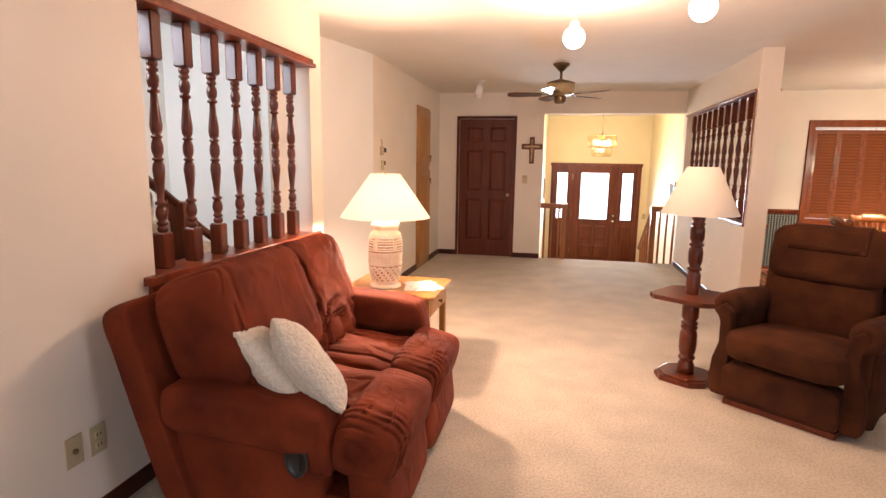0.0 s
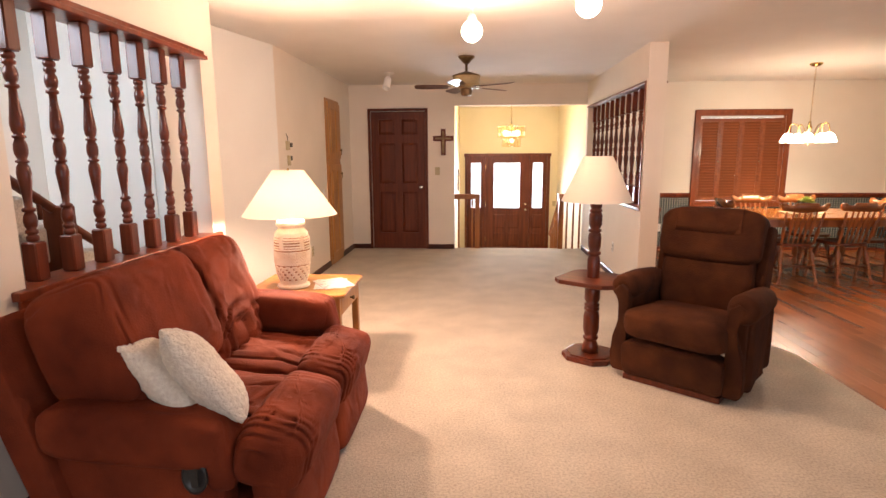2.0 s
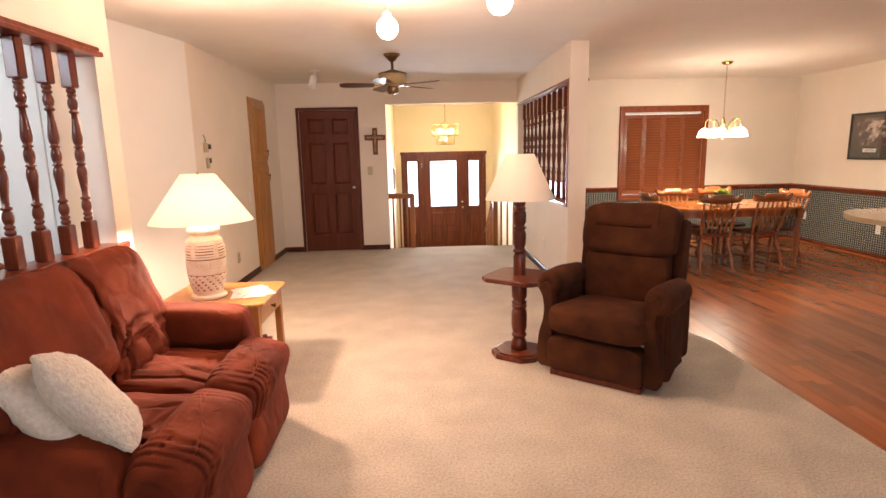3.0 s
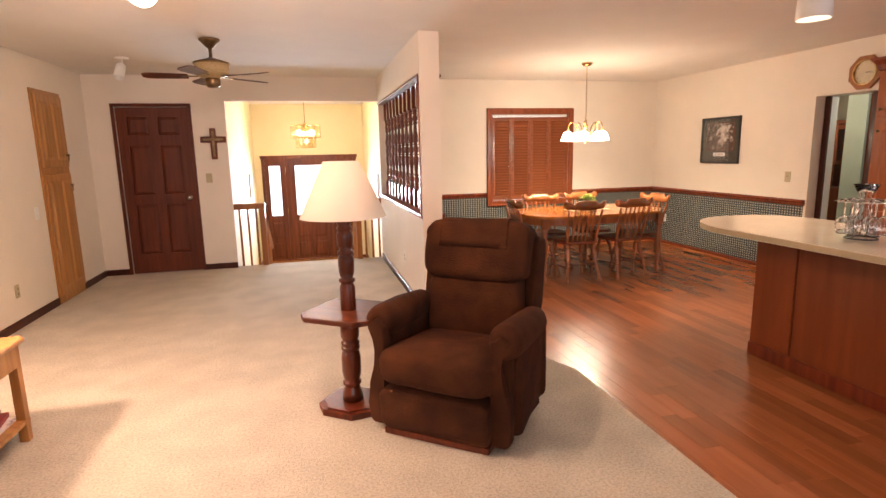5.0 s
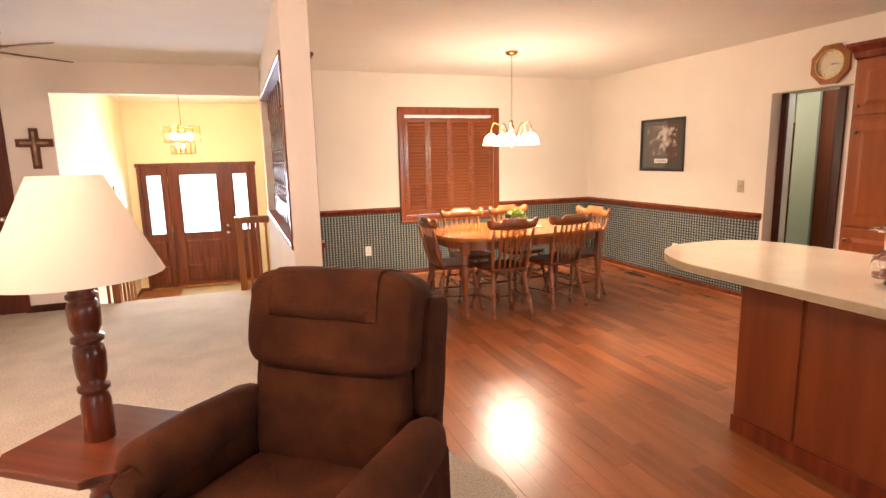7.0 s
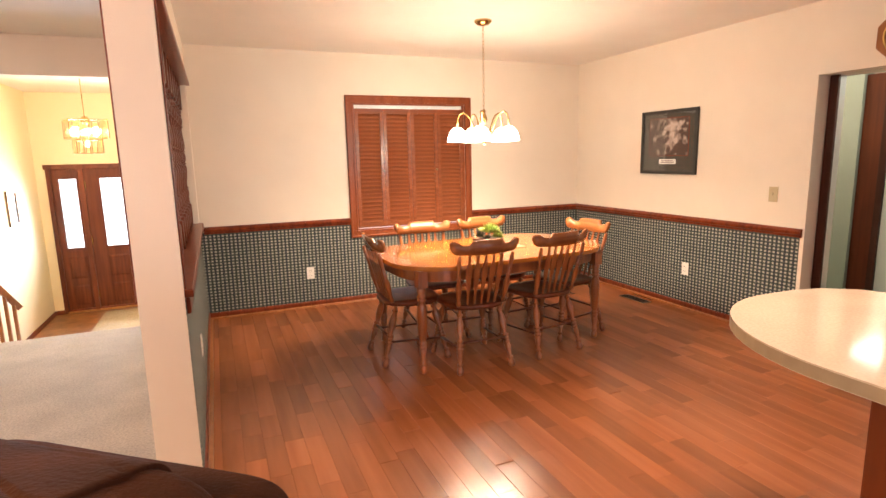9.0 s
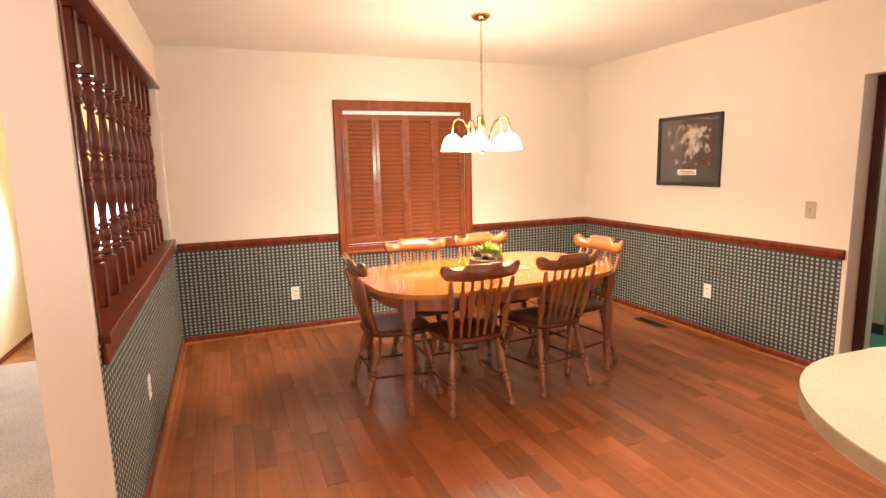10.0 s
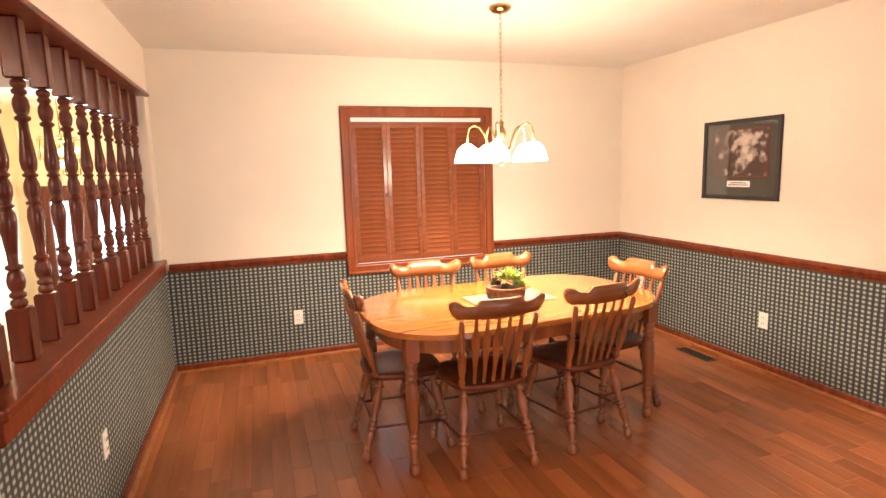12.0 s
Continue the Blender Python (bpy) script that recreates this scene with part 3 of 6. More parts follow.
# ---- turned balusters ----
def turned(total, block_low, block_top, r=0.024):
    """The profile of a turned stretch: beads, vase, centre ring, mirrored."""
    half = [(0.0, 0.60), (0.006, 0.92), (0.020, 1.05), (0.034, 0.92), (0.040, 0.66), (0.048, 1.0), (0.062, 1.0), (0.070, 0.68), (0.090, 1.0), (0.115, 1.12), (0.145, 0.95), (0.162, 0.66), (0.168, 1.05), (0.182, 1.05), (0.190, 0.62),
            (0.24, 0.70), (0.32, 0.98), (0.37, 1.14), (0.405, 1.0), (0.425, 0.68), (0.430, 1.02), (0.440, 1.02), (0.446, 0.70), (0.475, 1.02), (0.5, 1.08)]
    full = half + [(1 - f, k) for f, k in half[-2::-1]]
    t = total - block_low - block_top
    return [(r * k, block_low + t * f) for f, k in full]


def baluster_bm(h, low, top, w=0.033, r=0.024, segs=14):
    bm = bmesh.new()
    box(bm, -w, w, -w, w, 0, low)
    box(bm, -w, w, -w, w, h - top, h)
    bmesh.ops.bevel(bm, geom=bm.edges[:], offset=0.006, segments=2, affect="EDGES")
    lathe(bm, turned(h, low, top, r), segs)
    return bm


def balustrade(name, label, x, ys, z0, z1, low, top):
    root = thing(name, label, "balustrade", x, (ys[0] + ys[-1]) / 2, z0)
    me = None
    for y in ys:
        if me is None:
            ob = part("baluster", baluster_bm(z1 - z0, low, top), "spindle", root, smooth=True)
            me = ob.data
            for p in me.polygons:
                p.use_smooth = p.area < 0.0012
        else:
            ob = new("baluster", me)
            ob.parent = root
        ob.location = (0, y - root.location.y, 0)
        ob.rotation_euler = (0, 0, 0)
    return root


def rail_piece(root, name, dims, material="trim", bevel=0.006):
    bm = bmesh.new()
    x, y, z = root.location
    box(bm, dims[0] - x, dims[1] - x, dims[2] - y, dims[3] - y, dims[4] - z, dims[5] - z)
    return part(name, bm, material, root, bevel=bevel)


b = balustrade("stair_balustrade", "row of turned mahogany balusters set in a wall opening", LX - 0.065, [3.412 + 0.2075 * i for i in range(7)], 0.905, 2.03, 0.165, 0.20)
rail_piece(b, "sill", (LX - 0.15, LX + 0.035, 3.20, 4.90, 0.865, 0.905))
rail_piece(b, "apron", (LX + 0.001, LX + 0.016, 3.22, 4.88, 0.815, 0.865))
rail_piece(b, "top_rail", (LX - 0.15, LX + 0.035, 3.20, 4.86, 2.03, 2.058))
rail_piece(b, "cove", (LX + 0.001, LX + 0.018, 3.22, 4.85, 2.058, 2.085), bevel=0.004)
b = balustrade("partition_balustrade", "row of turned mahogany balusters in the dining partition", (PX0 + PX1) / 2 + 0.01, [6.825 + 0.2415 * i for i in range(11)], 0.905, 2.065, 0.18, 0.21)
rail_piece(b, "sill", (PX0 - 0.012, PX1 + 0.035, 6.60, 9.33, 0.87, 0.905))
rail_piece(b, "apron", (PX1 + 0.003, PX1 + 0.020, 6.60, 9.32, 0.80, 0.87))
rail_piece(b, "top_rail", (PX0 - 0.012, PX1 + 0.030, 6.632, 9.33, 2.065, 2.09))
rail_piece(b, "side_trim", (PX0 - 0.012, PX0 + 0.0, 6.605, 6.63, 0.87, 2.09))
rail_piece(b, "side_trim", (PX1 + 0.0, PX1 + 0.008, 6.605, 6.63, 0.905, 2.065))


# ---- doors ----
def six_panel(name, label, w, h, material, x, y, z, rz=0, knob=1, rows=((0.24, 0.62), (0.98, 0.60), (1.70, 0.22))):
    """A six-panelled door that faces -y, its foot's middle at the given place."""
    root = thing(name, label, "door", x, y, z, rz)
    root["kind"] = "structure"
    bm = bmesh.new()
    st, mid = 0.11, 0.10
    xs = [-w / 2, -w / 2 + st, -mid / 2, mid / 2, w / 2 - st, w / 2]
    box(bm, xs[0], xs[1], 0, 0.035, 0, h)
    box(bm, xs[4], xs[5], 0, 0.035, 0, h)
    box(bm, xs[2], xs[3], 0, 0.035, 0, h)
    zs = [0] + [v for a, b_ in rows for v in (a, a + b_)] + [h]
    for za, zb in zip(zs[::2], zs[1::2]):
        for a, b_ in ((xs[1], xs[2]), (xs[3], xs[4])):
            box(bm, a, b_, 0, 0.035, za, zb)
    box(bm, xs[0], xs[5], 0.016, 0.034, 0.001, h - 0.001)
    part("leaf", bm, material, root)
    for za, hh in rows:
        for a, b_ in ((xs[1], xs[2]), (xs[3], xs[4])):
            bm = bmesh.new()
            panel_face(bm, b_ - a - 0.004, hh - 0.004, pose((a + b_) / 2, 0.0158, za + hh / 2), 0.012, 0.035)
            part("panel", bm, material, root)
    if knob:
        bm = bmesh.new()
        kx = knob * (w / 2 - 0.065)
        lathe(bm, [(0.03, 0.0), (0.03, 0.006), (0.011, 0.01), (0.011, 0.035), (0.026, 0.045), (0.028, 0.06), (0.016, 0.07), (0.001, 0.072)], 16, pose(kx, 0, 0.93, 90))
        part("door_knob", bm, "nickel", root, "small polished metal knob", smooth=True)
    return root


def casing(name, x0, x1, z0, z1, y, w, material, out=0.018, sill=False, face=-1):
    """Casing boards round an opening in a wall that runs in x."""
    bm = bmesh.new()
    ya, yb = (y - out, y) if face < 0 else (y, y + out)
    box(bm, x0 - w, x0, ya, yb, z0, z1)
    box(bm, x1, x1 + w, ya, yb, z0, z1)
    box(bm, x0 - w, x1 + w, ya, yb, z1, z1 + w)
    if sill:
        box(bm, x0 - w, x1 + w, ya, yb, z0 - w, z0)
    return part(name, bm, material, kind="structure", bevel=0.003)


six_panel("closet_door", "closed dark mahogany six-panel closet door", 0.80, 2.03, "door", 0.315, CY + 0.012, 0.015)
casing("closet_door_trim", -0.09, 0.72, 0.012, 2.05, CY, 0.038, "door")


def pantry(x, y0, y1):
    """Two stacked oak doors let into the closet wall, facing +x."""
    root = thing("linen_cupboard", "tall golden oak wall cupboard with two stacked doors", "cupboard", x, (y0 + y1) / 2, 0.0)
    w = y1 - y0
    bm = bmesh.new()
    box(bm, -0.02, 0.016, -w / 2, w / 2, 0.01, 2.12)
    part("frame", bm, "oak", root, bevel=0.003)
    for z0, z1 in ((0.09, 1.30), (1.37, 2.08)):
        door = bmesh.new()
        box(door, 0.016, 0.036, -w / 2 + 0.03, w / 2 - 0.03, z0, z1)
        d = part("door", door, "oak", root, bevel=0.004)
        for s in (-1, 1):
            bm = bmesh.new()
            panel_face(bm, (w - 0.24) / 2, z1 - z0 - 0.14, pose(0.0362, s * 0.135, (z0 + z1) / 2, 0, 0, 90), 0.010, 0.03)
            part("panel", bm, "oak", d)
        bm = bmesh.new()
        zk = z0 + 0.12 if z0 > 1 else z1 - 0.12
        lathe(bm, [(0.014, 0), (0.014, 0.006), (0.005, 0.01), (0.012, 0.02), (0.012, 0.026), (0.001, 0.03)], 12, pose(0.036, w / 2 - 0.07, zk, 0, 90, 0))
        tube(bm, [(0.05, w / 2 - 0.07, zk), (0.055, w / 2 - 0.07, zk - 0.03), (0.05, w / 2 - 0.07, zk - 0.07)], 0.006)
        part("drop_handle", bm, "oldbrass", d, "antique brass drop handle", smooth=True)


pantry(CX, 8.04, 8.68)

# front door with sidelights
fd = thing("front_door", "closed red-brown panelled front door with tall bright glass and sidelights", "door", 2.145, 13.28, FOY)
fd["kind"] = "structure"
ox, oz = fd.location.x, FOY


def fbox(name, x0, x1, z0, z1, y0=-0.02, y1=0.10, material="fdoor", bevel=0.004):
    bm = bmesh.new()
    box(bm, x0 - ox, x1 - ox, y0, y1, z0 - oz, z1 - oz)
    return part(name, bm, material, fd, bevel=bevel)


for x0, x1 in ((1.22, 1.275), (1.60, 1.665), (2.625, 2.665), (3.00, 3.065)):
    fbox("jamb", x0, x1, FOY, 1.38)
fbox("head", 1.20, 3.085, 1.375, 1.44)
fbox("threshold", 1.25, 3.04, FOY, FOY + 0.03, -0.02, 0.12, "oak")
for (x0, x1, gx0, gx1) in ((1.275, 1.60, 1.355, 1.565), (1.665, 2.625, 1.85, 2.42), (2.665, 3.00, 2.695, 2.91)):
    zb, zt, g0, g1 = FOY + 0.03, 1.375, 0.25, 1.235
    bm = bmesh.new()
    for d in ((x0, gx0, zb, zt), (gx1, x1, zb, zt), (gx0, gx1, zb, g0), (gx0, gx1, g1, zt)):
        box(bm, d[0] - ox, d[1] - ox, 0.012, 0.052, d[2] - oz, d[3] - oz)
    leaf = part("leaf", bm, "fdoor", fd)
    n = 2 if gx1 - gx0 > 0.4 else 1
    for r, (za, zc) in enumerate(((-0.60, -0.30), (-0.20, 0.12))):
        for k in range(n):
            wa = (gx1 - gx0 + 0.06) / n
            bm = bmesh.new()
            panel_face(bm, wa - 0.06, zc - za, pose(gx0 - 0.03 + wa * (k + 0.5) - ox, 0.0118, (za + zc) / 2 - oz), 0.010, 0.025)
            part("panel", bm, "fdoor", leaf)
    bm = bmesh.new()
    for d in ((gx0 - 0.02, gx0, g0 - 0.02, g1 + 0.02), (gx1, gx1 + 0.02, g0 - 0.02, g1 + 0.02), (gx0, gx1, g0 - 0.02, g0), (gx0, gx1, g1, g1 + 0.02)):
        box(bm, d[0] - ox, d[1] - ox, 0.002, 0.0119, d[2] - oz, d[3] - oz)
    part("glazing_bead", bm, "fdoor", leaf)
    bm = bmesh.new()
    box(bm, gx0 - ox, gx1 - ox, 0.030, 0.036, g0 - oz, g1 - oz)
    pane = part("pane", bm, "frost", leaf)
    pane.visible_shadow = False
for zk, nm in ((0.34, "deadbolt"), (0.22, "door_knob")):
    bm = bmesh.new()
    lathe(bm, [(0.032, 0.0), (0.032, 0.008), (0.013, 0.012), (0.013, 0.04), (0.028, 0.05), (0.028, 0.065), (0.001, 0.07)], 16, pose(2.545 - ox, 0.012, zk - oz, 90))
    part(nm, bm, "nickel", fd, smooth=True)
for zk in (1.15, 0.35, -0.45):
    bm = bmesh.new()
    box(bm, 1.655 - ox, 1.675 - ox, 0.0, 0.012, zk - 0.05 - oz, zk + 0.05 - oz)
    part("hinge", bm, "brass", fd)
slab("backdrop_front", (-1.5, 5.6, 14.6, 14.62, -1.2, 3.0), "day")

# ---- dining window with louvred shutters ----
casing("window_casing", 4.66, 5.85, 0.72, 1.96, WY, 0.072, "casing", out=0.020, sill=True)
casing("window_casing_bead", 4.662, 5.848, 0.722, 1.958, WY - 0.020, 0.016, "casing", out=0.008, sill=True)
casing("window_casing_band", 4.612, 5.898, 0.672, 2.008, WY - 0.020, 0.020, "casing", out=0.010, sill=True)
bm = bmesh.new()
for d in ((4.66, 4.675, 0.735, 1.945), (5.835, 5.85, 0.735, 1.945), (4.66, 5.85, 0.72, 0.735), (4.66, 5.85, 1.945, 1.96)):
    box(bm, d[0], d[1], WY + 0.001, WY + 0.149, d[2], d[3])
part("window_jamb", bm, "casing", kind="structure")
slab("window_head_blind", (4.68, 5.83, WY + 0.03, WY + 0.06, 1.915, 1.944), "white")
pane = slab("window_pane", (4.675, 5.835, WY + 0.115, WY + 0.120, 0.735, 1.945), "glass")
pane.visible_shadow = False
slab("backdrop_window", (3.6, 7.0, WY + 1.6, WY + 1.62, -0.5, 3.0), "day")
louver_me = None
for k in range(4):
    w, z0, z1 = 0.287, 0.74, 1.91
    x0 = 4.678 + k * 0.2895
    sh = thing("louvred_shutter", "closed red-brown louvred wooden window shutter" + (" with a small knob" if k in (0, 2) else ""), "shutter", x0 + w / 2, WY + 0.004, z0, group="window shutters")
    bm = bmesh.new()
    hh = z1 - z0
    for d in ((-w / 2, -w / 2 + 0.034, 0, hh), (w / 2 - 0.034, w / 2, 0, hh), (-w / 2 + 0.034, w / 2 - 0.034, 0, 0.05), (-w / 2 + 0.034, w / 2 - 0.034, hh - 0.05, hh)):
        box(bm, d[0], d[1], 0, 0.028, d[2], d[3])
    part("frame", bm, "shutter", sh, bevel=0.002)
    n = 27
    for i in range(n):
        if louver_me is None:
            bm = bmesh.new()
            box(bm, -w / 2 + 0.033, w / 2 - 0.033, -0.0265, 0.0265, -0.0042, 0.0042)
            lo = part("louver", bm, "shutter", sh, bevel=0.002, segs=1)
            louver_me = lo.data
        else:
            lo = new("louver", louver_me)
            lo.parent = sh
        lo.location = (0, 0.016, 0.05 + (hh - 0.10) * (i + 0.5) / n)
        lo.rotation_euler = (radians(((48, 48, 57, 58)[k] if i < 12 else (60, 57, 58, 58)[k]) + 2.5 * math.sin(i * 2.3 + k)), 0, 0)
    if k in (0, 2):
        bm = bmesh.new()
        lathe(bm, [(0.006, 0), (0.006, 0.01), (0.012, 0.016), (0.012, 0.022), (0.001, 0.026)], 12, pose((w / 2 - 0.012) if k == 0 else (w / 2 - 0.02), 0, hh * 0.48, 90))
        part("knob", bm, "oldbrass", sh, smooth=True)

# ---- stairs beyond the opening ----
for i in range(14):
    y1, z1 = 5.0 - 0.26 * i, 0.50 + 0.18 * i
    if z1 > H:
        break
    bm = bmesh.new()
    box(bm, -1.60, -0.86, y1 - 0.29, y1, max(0, z1 - 0.20) if i else 0, z1)
    part("stair_step", bm, "carpet", kind="structure", bevel=0.02, segs=3)
bm = bmesh.new()
prism(bm, [(5.01, 0.50), (5.01, 0.72), (2.42, 2.42), (2.3, 2.30)], -0.02, 0.0, Matrix(((0, 0, 1, -1.578), (1, 0, 0, 0), (0, 1, 0, 0), (0, 0, 0, 1))))
part("stair_skirt", bm, "base", kind="structure")
rl = thing("stair_railing", "dark wooden stair railing with a square newel", "railing", -0.82, 4.2, 0.0)
bm = bmesh.new()
box(bm, -0.055, 0.055, -0.125, -0.015, 0.30, 1.15)
part("newel", bm, "door", rl, bevel=0.006)
bm = bmesh.new()
rod(bm, (0, 0.02, 1.02), (0, 0.95, 0.42), 0.026, 10)
rod(bm, (0, -0.02, 1.08), (0, -1.2, 1.85), 0.026, 10)
part("handrail", bm, "door", rl, smooth=True)
for i in range(4):
    bm = bmesh.new()
    yy = -0.20 - 0.2 * i
    rod(bm, (0, yy, 1.0 + 0.18 * (0.5 + i)), (0, yy, 1.1 + 0.64 * -yy), 0.012, 8)
    part("baluster", bm, "door", rl, smooth=True)

# ---- foyer steps and rails ----
for i in range(3):
    bm = bmesh.new()
    box(bm, 1.54, 2.70, 9.465 + 0.27 * i, 9.465 + 0.27 * (i + 1), FOY, -0.175 * (i + 1))
    part("foyer_step", bm, "carpet", kind="structure", bevel=0.012)


def guard(name, label, x0, x1, newel_x):
    g = thing(name, label, "railing", newel_x, 9.44, 0.012)

    def gp(nm, dims, material="rail", bevel=0.004):
        bm = bmesh.new()
        box(bm, dims[0] - newel_x, dims[1] - newel_x, dims[2] - 9.44, dims[3] - 9.44, dims[4] - 0.012, dims[5] - 0.012)
        return part(nm, bm, material, g, bevel=bevel)
    gp("newel", (newel_x - 0.035, newel_x + 0.035, 9.405, 9.475, 0.012, 0.76))
    gp("top_rail", (x0, x1, 9.395, 9.485, 0.762, 0.835))
    lo, hi = (x0, newel_x - 0.035) if newel_x > (x0 + x1) / 2 else (newel_x + 0.035, x1)
    for k in range(3):
        xx = lo + (hi - lo) * (k + 0.6) / 3
        gp("baluster", (xx - 0.013, xx + 0.013, 9.425, 9.455, 0.014, 0.762), "rail", 0.002)
    bm = bmesh.new()
    m = stretch_between((0, 0.03, 0.755), (0, 1.10, 0.05))
    lathe(bm, [(0.038, 0), (0.038, 1.28)], 4, m)
    part("sloping_rail", bm, "rail", g)
    for k in range(5):
        yy = 0.18 + 0.2 * k
        bm = bmesh.new()
        box(bm, -0.013, 0.013, yy - 0.013, yy + 0.013, -0.66 if yy > 0.8 else -0.19 - 0.175 * int((yy - 0.02) / 0.27), 0.745 - 0.66 * yy)
        part("baluster", bm, "rail", g)


guard("foyer_railing", "oak guard rail beside the foyer steps with slim square balusters", 1.147, 1.53, 1.49)
guard("foyer_railing", "oak guard rail beside the foyer steps ending at the partition", 2.69, PX0, 2.735)
slab("entry_rug", (1.75, 2.75, 11.7, 13.1, FOY + 0.001, FOY + 0.012), "rug", kind="", bevel=0.004)
tagged(bpy.data.objects["entry_rug"], "beige woven entry rug on the foyer floor", "rug")


def picture(name, label, m, w, h, fr=0.03, fmat="black", art="art", mat_w=0.05):
    """A framed picture that faces -y of the pose m, hung flat on the wall."""
    root = new(name)
    root.matrix_world = m
    tagged(root, label, "picture")
    bm = bmesh.new()
    for d in ((-w / 2, -w / 2 + fr, -h / 2, h / 2), (w / 2 - fr, w / 2, -h / 2, h / 2), (-w / 2 + fr, w / 2 - fr, -h / 2, -h / 2 + fr), (-w / 2 + fr, w / 2 - fr, h / 2 - fr, h / 2)):
        box(bm, d[0], d[1], -0.024, -0.001, d[2], d[3])
    part("frame", bm, fmat, root, bevel=0.003)
    bm = bmesh.new()
    box(bm, -w / 2 + fr, w / 2 - fr, -0.010, -0.002, -h / 2 + fr, h / 2 - fr)
    part("mount", bm, "mount" if mat_w else art, root)
    return root


pc = picture("framed_picture", "black framed print of a country lane, with a small caption plate", pose(WX, 8.055, 1.515, 0, 0, -90) @ pose(0, 0, 0, 0, 0, 0), 0.67, 0.585, 0.030)
bm = bmesh.new()
box(bm, -0.225, 0.235, -0.014, -0.011, -0.12, 0.215)
part("print", bm, "art", pc)
bm = bmesh.new()
for d in ((-0.232, -0.225, -0.127, 0.222), (0.235, 0.242, -0.127, 0.222), (-0.225, 0.235, -0.127, -0.12), (-0.225, 0.235, 0.215, 0.222)):
    box(bm, d[0], d[1], -0.0135, -0.0105, d[2], d[3])
part("inner_mat_line", bm, "trim", pc)
bm = bmesh.new()
box(bm, -0.10, 0.10, -0.0135, -0.0105, -0.20, -0.155)
part("caption_plate", bm, "white", pc)
for zz, ww in ((-0.17, 0.07), (-0.185, 0.085)):
    bm = bmesh.new()
    box(bm, -ww, ww, -0.0142, -0.0136, zz - 0.003, zz + 0.003)
    part("writing_bar", bm, "base", pc)
bm = bmesh.new()
box(bm, -0.305, 0.305, -0.0175, -0.0165, -0.262, 0.262)
gl = part("glazing", bm, "thinglass", pc)
gl.visible_shadow = False
picture("foyer_picture", "gilt framed landscape print on the foyer wall", pose(1.10, 12.15, 0.93, 0, 0, 90), 0.34, 0.42, 0.03, "oldbrass", "art", 0)
picture("foyer_picture", "small pale framed print on the foyer wall", pose(3.22, 10.75, 0.93, 0, 0, -90), 0.40, 0.45, 0.03, "oak", "art", 0.05)


# ---- plates, outlets, switches ----
def plate(name, label, m, kind="outlet", material="almond"):
    root = new(name)
    root.matrix_world = m
    tagged(root, label, "outlet" if kind == "outlet" else "switch")
    bm = bmesh.new()
    box(bm, -0.036, 0.036, -0.006, -0.0005, -0.058, 0.058)
    part("cover_plate", bm, material, root, bevel=0.002)
    if kind == "outlet":
        for s in (-1, 1):
            bm = bmesh.new()
            cushion(bm, (0.034, 0.006, 0.030), pose(0, -0.007, s * 0.021), nu=16, nv=8)
            r = part("receptacle", bm, material, root, smooth=True)
            bm = bmesh.new()
            box(bm, -0.009, -0.006, -0.0115, -0.0095, s * 0.021 - 0.006, s * 0.021 + 0.006)
            box(bm, 0.006, 0.009, -0.0115, -0.0095, s * 0.021 - 0.006, s * 0.021 + 0.006)
            part("slots", bm, "black", root)
    elif kind == "jack":
        bm = bmesh.new()
        lathe(bm, [(0.010, 0), (0.010, 0.008), (0.004, 0.009), (0.004, 0.014)], 12, pose(0, -0.006, 0, 90))
        part("jack", bm, "oldbrass", root, smooth=True)
    else:
        bm = bmesh.new()
        box(bm, -0.005, 0.005, -0.018, -0.005, -0.006, 0.012)
        part("toggle", bm, material if kind == "toggle" else "brass", root, bevel=0.002)
    return root


plate("wall_outlet", "almond cable plate low on the cream wall", pose(LX, 2.80, 0.335, 0, 0, 90), "jack")
plate("wall_outlet", "almond power outlet low on the cream wall", pose(LX, 2.905, 0.33, 0, 0, 90))
plate("wall_outlet", "white power outlet on checked wallpaper", pose(4.166, WY - 0.003, 0.337), "outlet", "white")
plate("wall_outlet", "white power outlet on checked wallpaper", pose(WX - 0.003, 7.785, 0.365, 0, 0, -90), "outlet", "white")
plate("wall_outlet", "white power outlet on checked wallpaper near the room corner", pose(WX - 0.003, 9.10, 0.40, 0, 0, -90), "outlet", "white")
plate("wall_outlet", "white power outlet on the partition wallpaper", pose(PX1 + 0.003, 7.482, 0.381, 0, 0, 90), "outlet", "white")
plate("wall_outlet", "white power outlet on the partition's living side", pose(PX0, 7.55, 0.36, 0, 0, -90), "outlet", "white")
plate("wall_outlet", "almond power outlet beside the linen cupboard", pose(CX, 7.305, 0.33, 0, 0, 90))
plate("light_switch", "almond dimmer switch on the cream wall above the rail", pose(WX, 6.99, 1.09, 0, 0, -90), "toggle")
plate("light_switch", "white light switch beside the linen cupboard", pose(CX, 7.86, 0.95, 0, 0, 90), "toggle", "white")
plate("light_switch", "brass light switch below the wooden cross", pose(0.895, CY, 1.18), "toggle")
plate("light_switch", "almond light switch in the foyer", pose(3.17, 13.28, 0.35), "toggle")
plate("light_switch", "white light switch on the stair wall", pose(-0.655, 5.33, 1.28, 0, 0, 76), "toggle", "white")

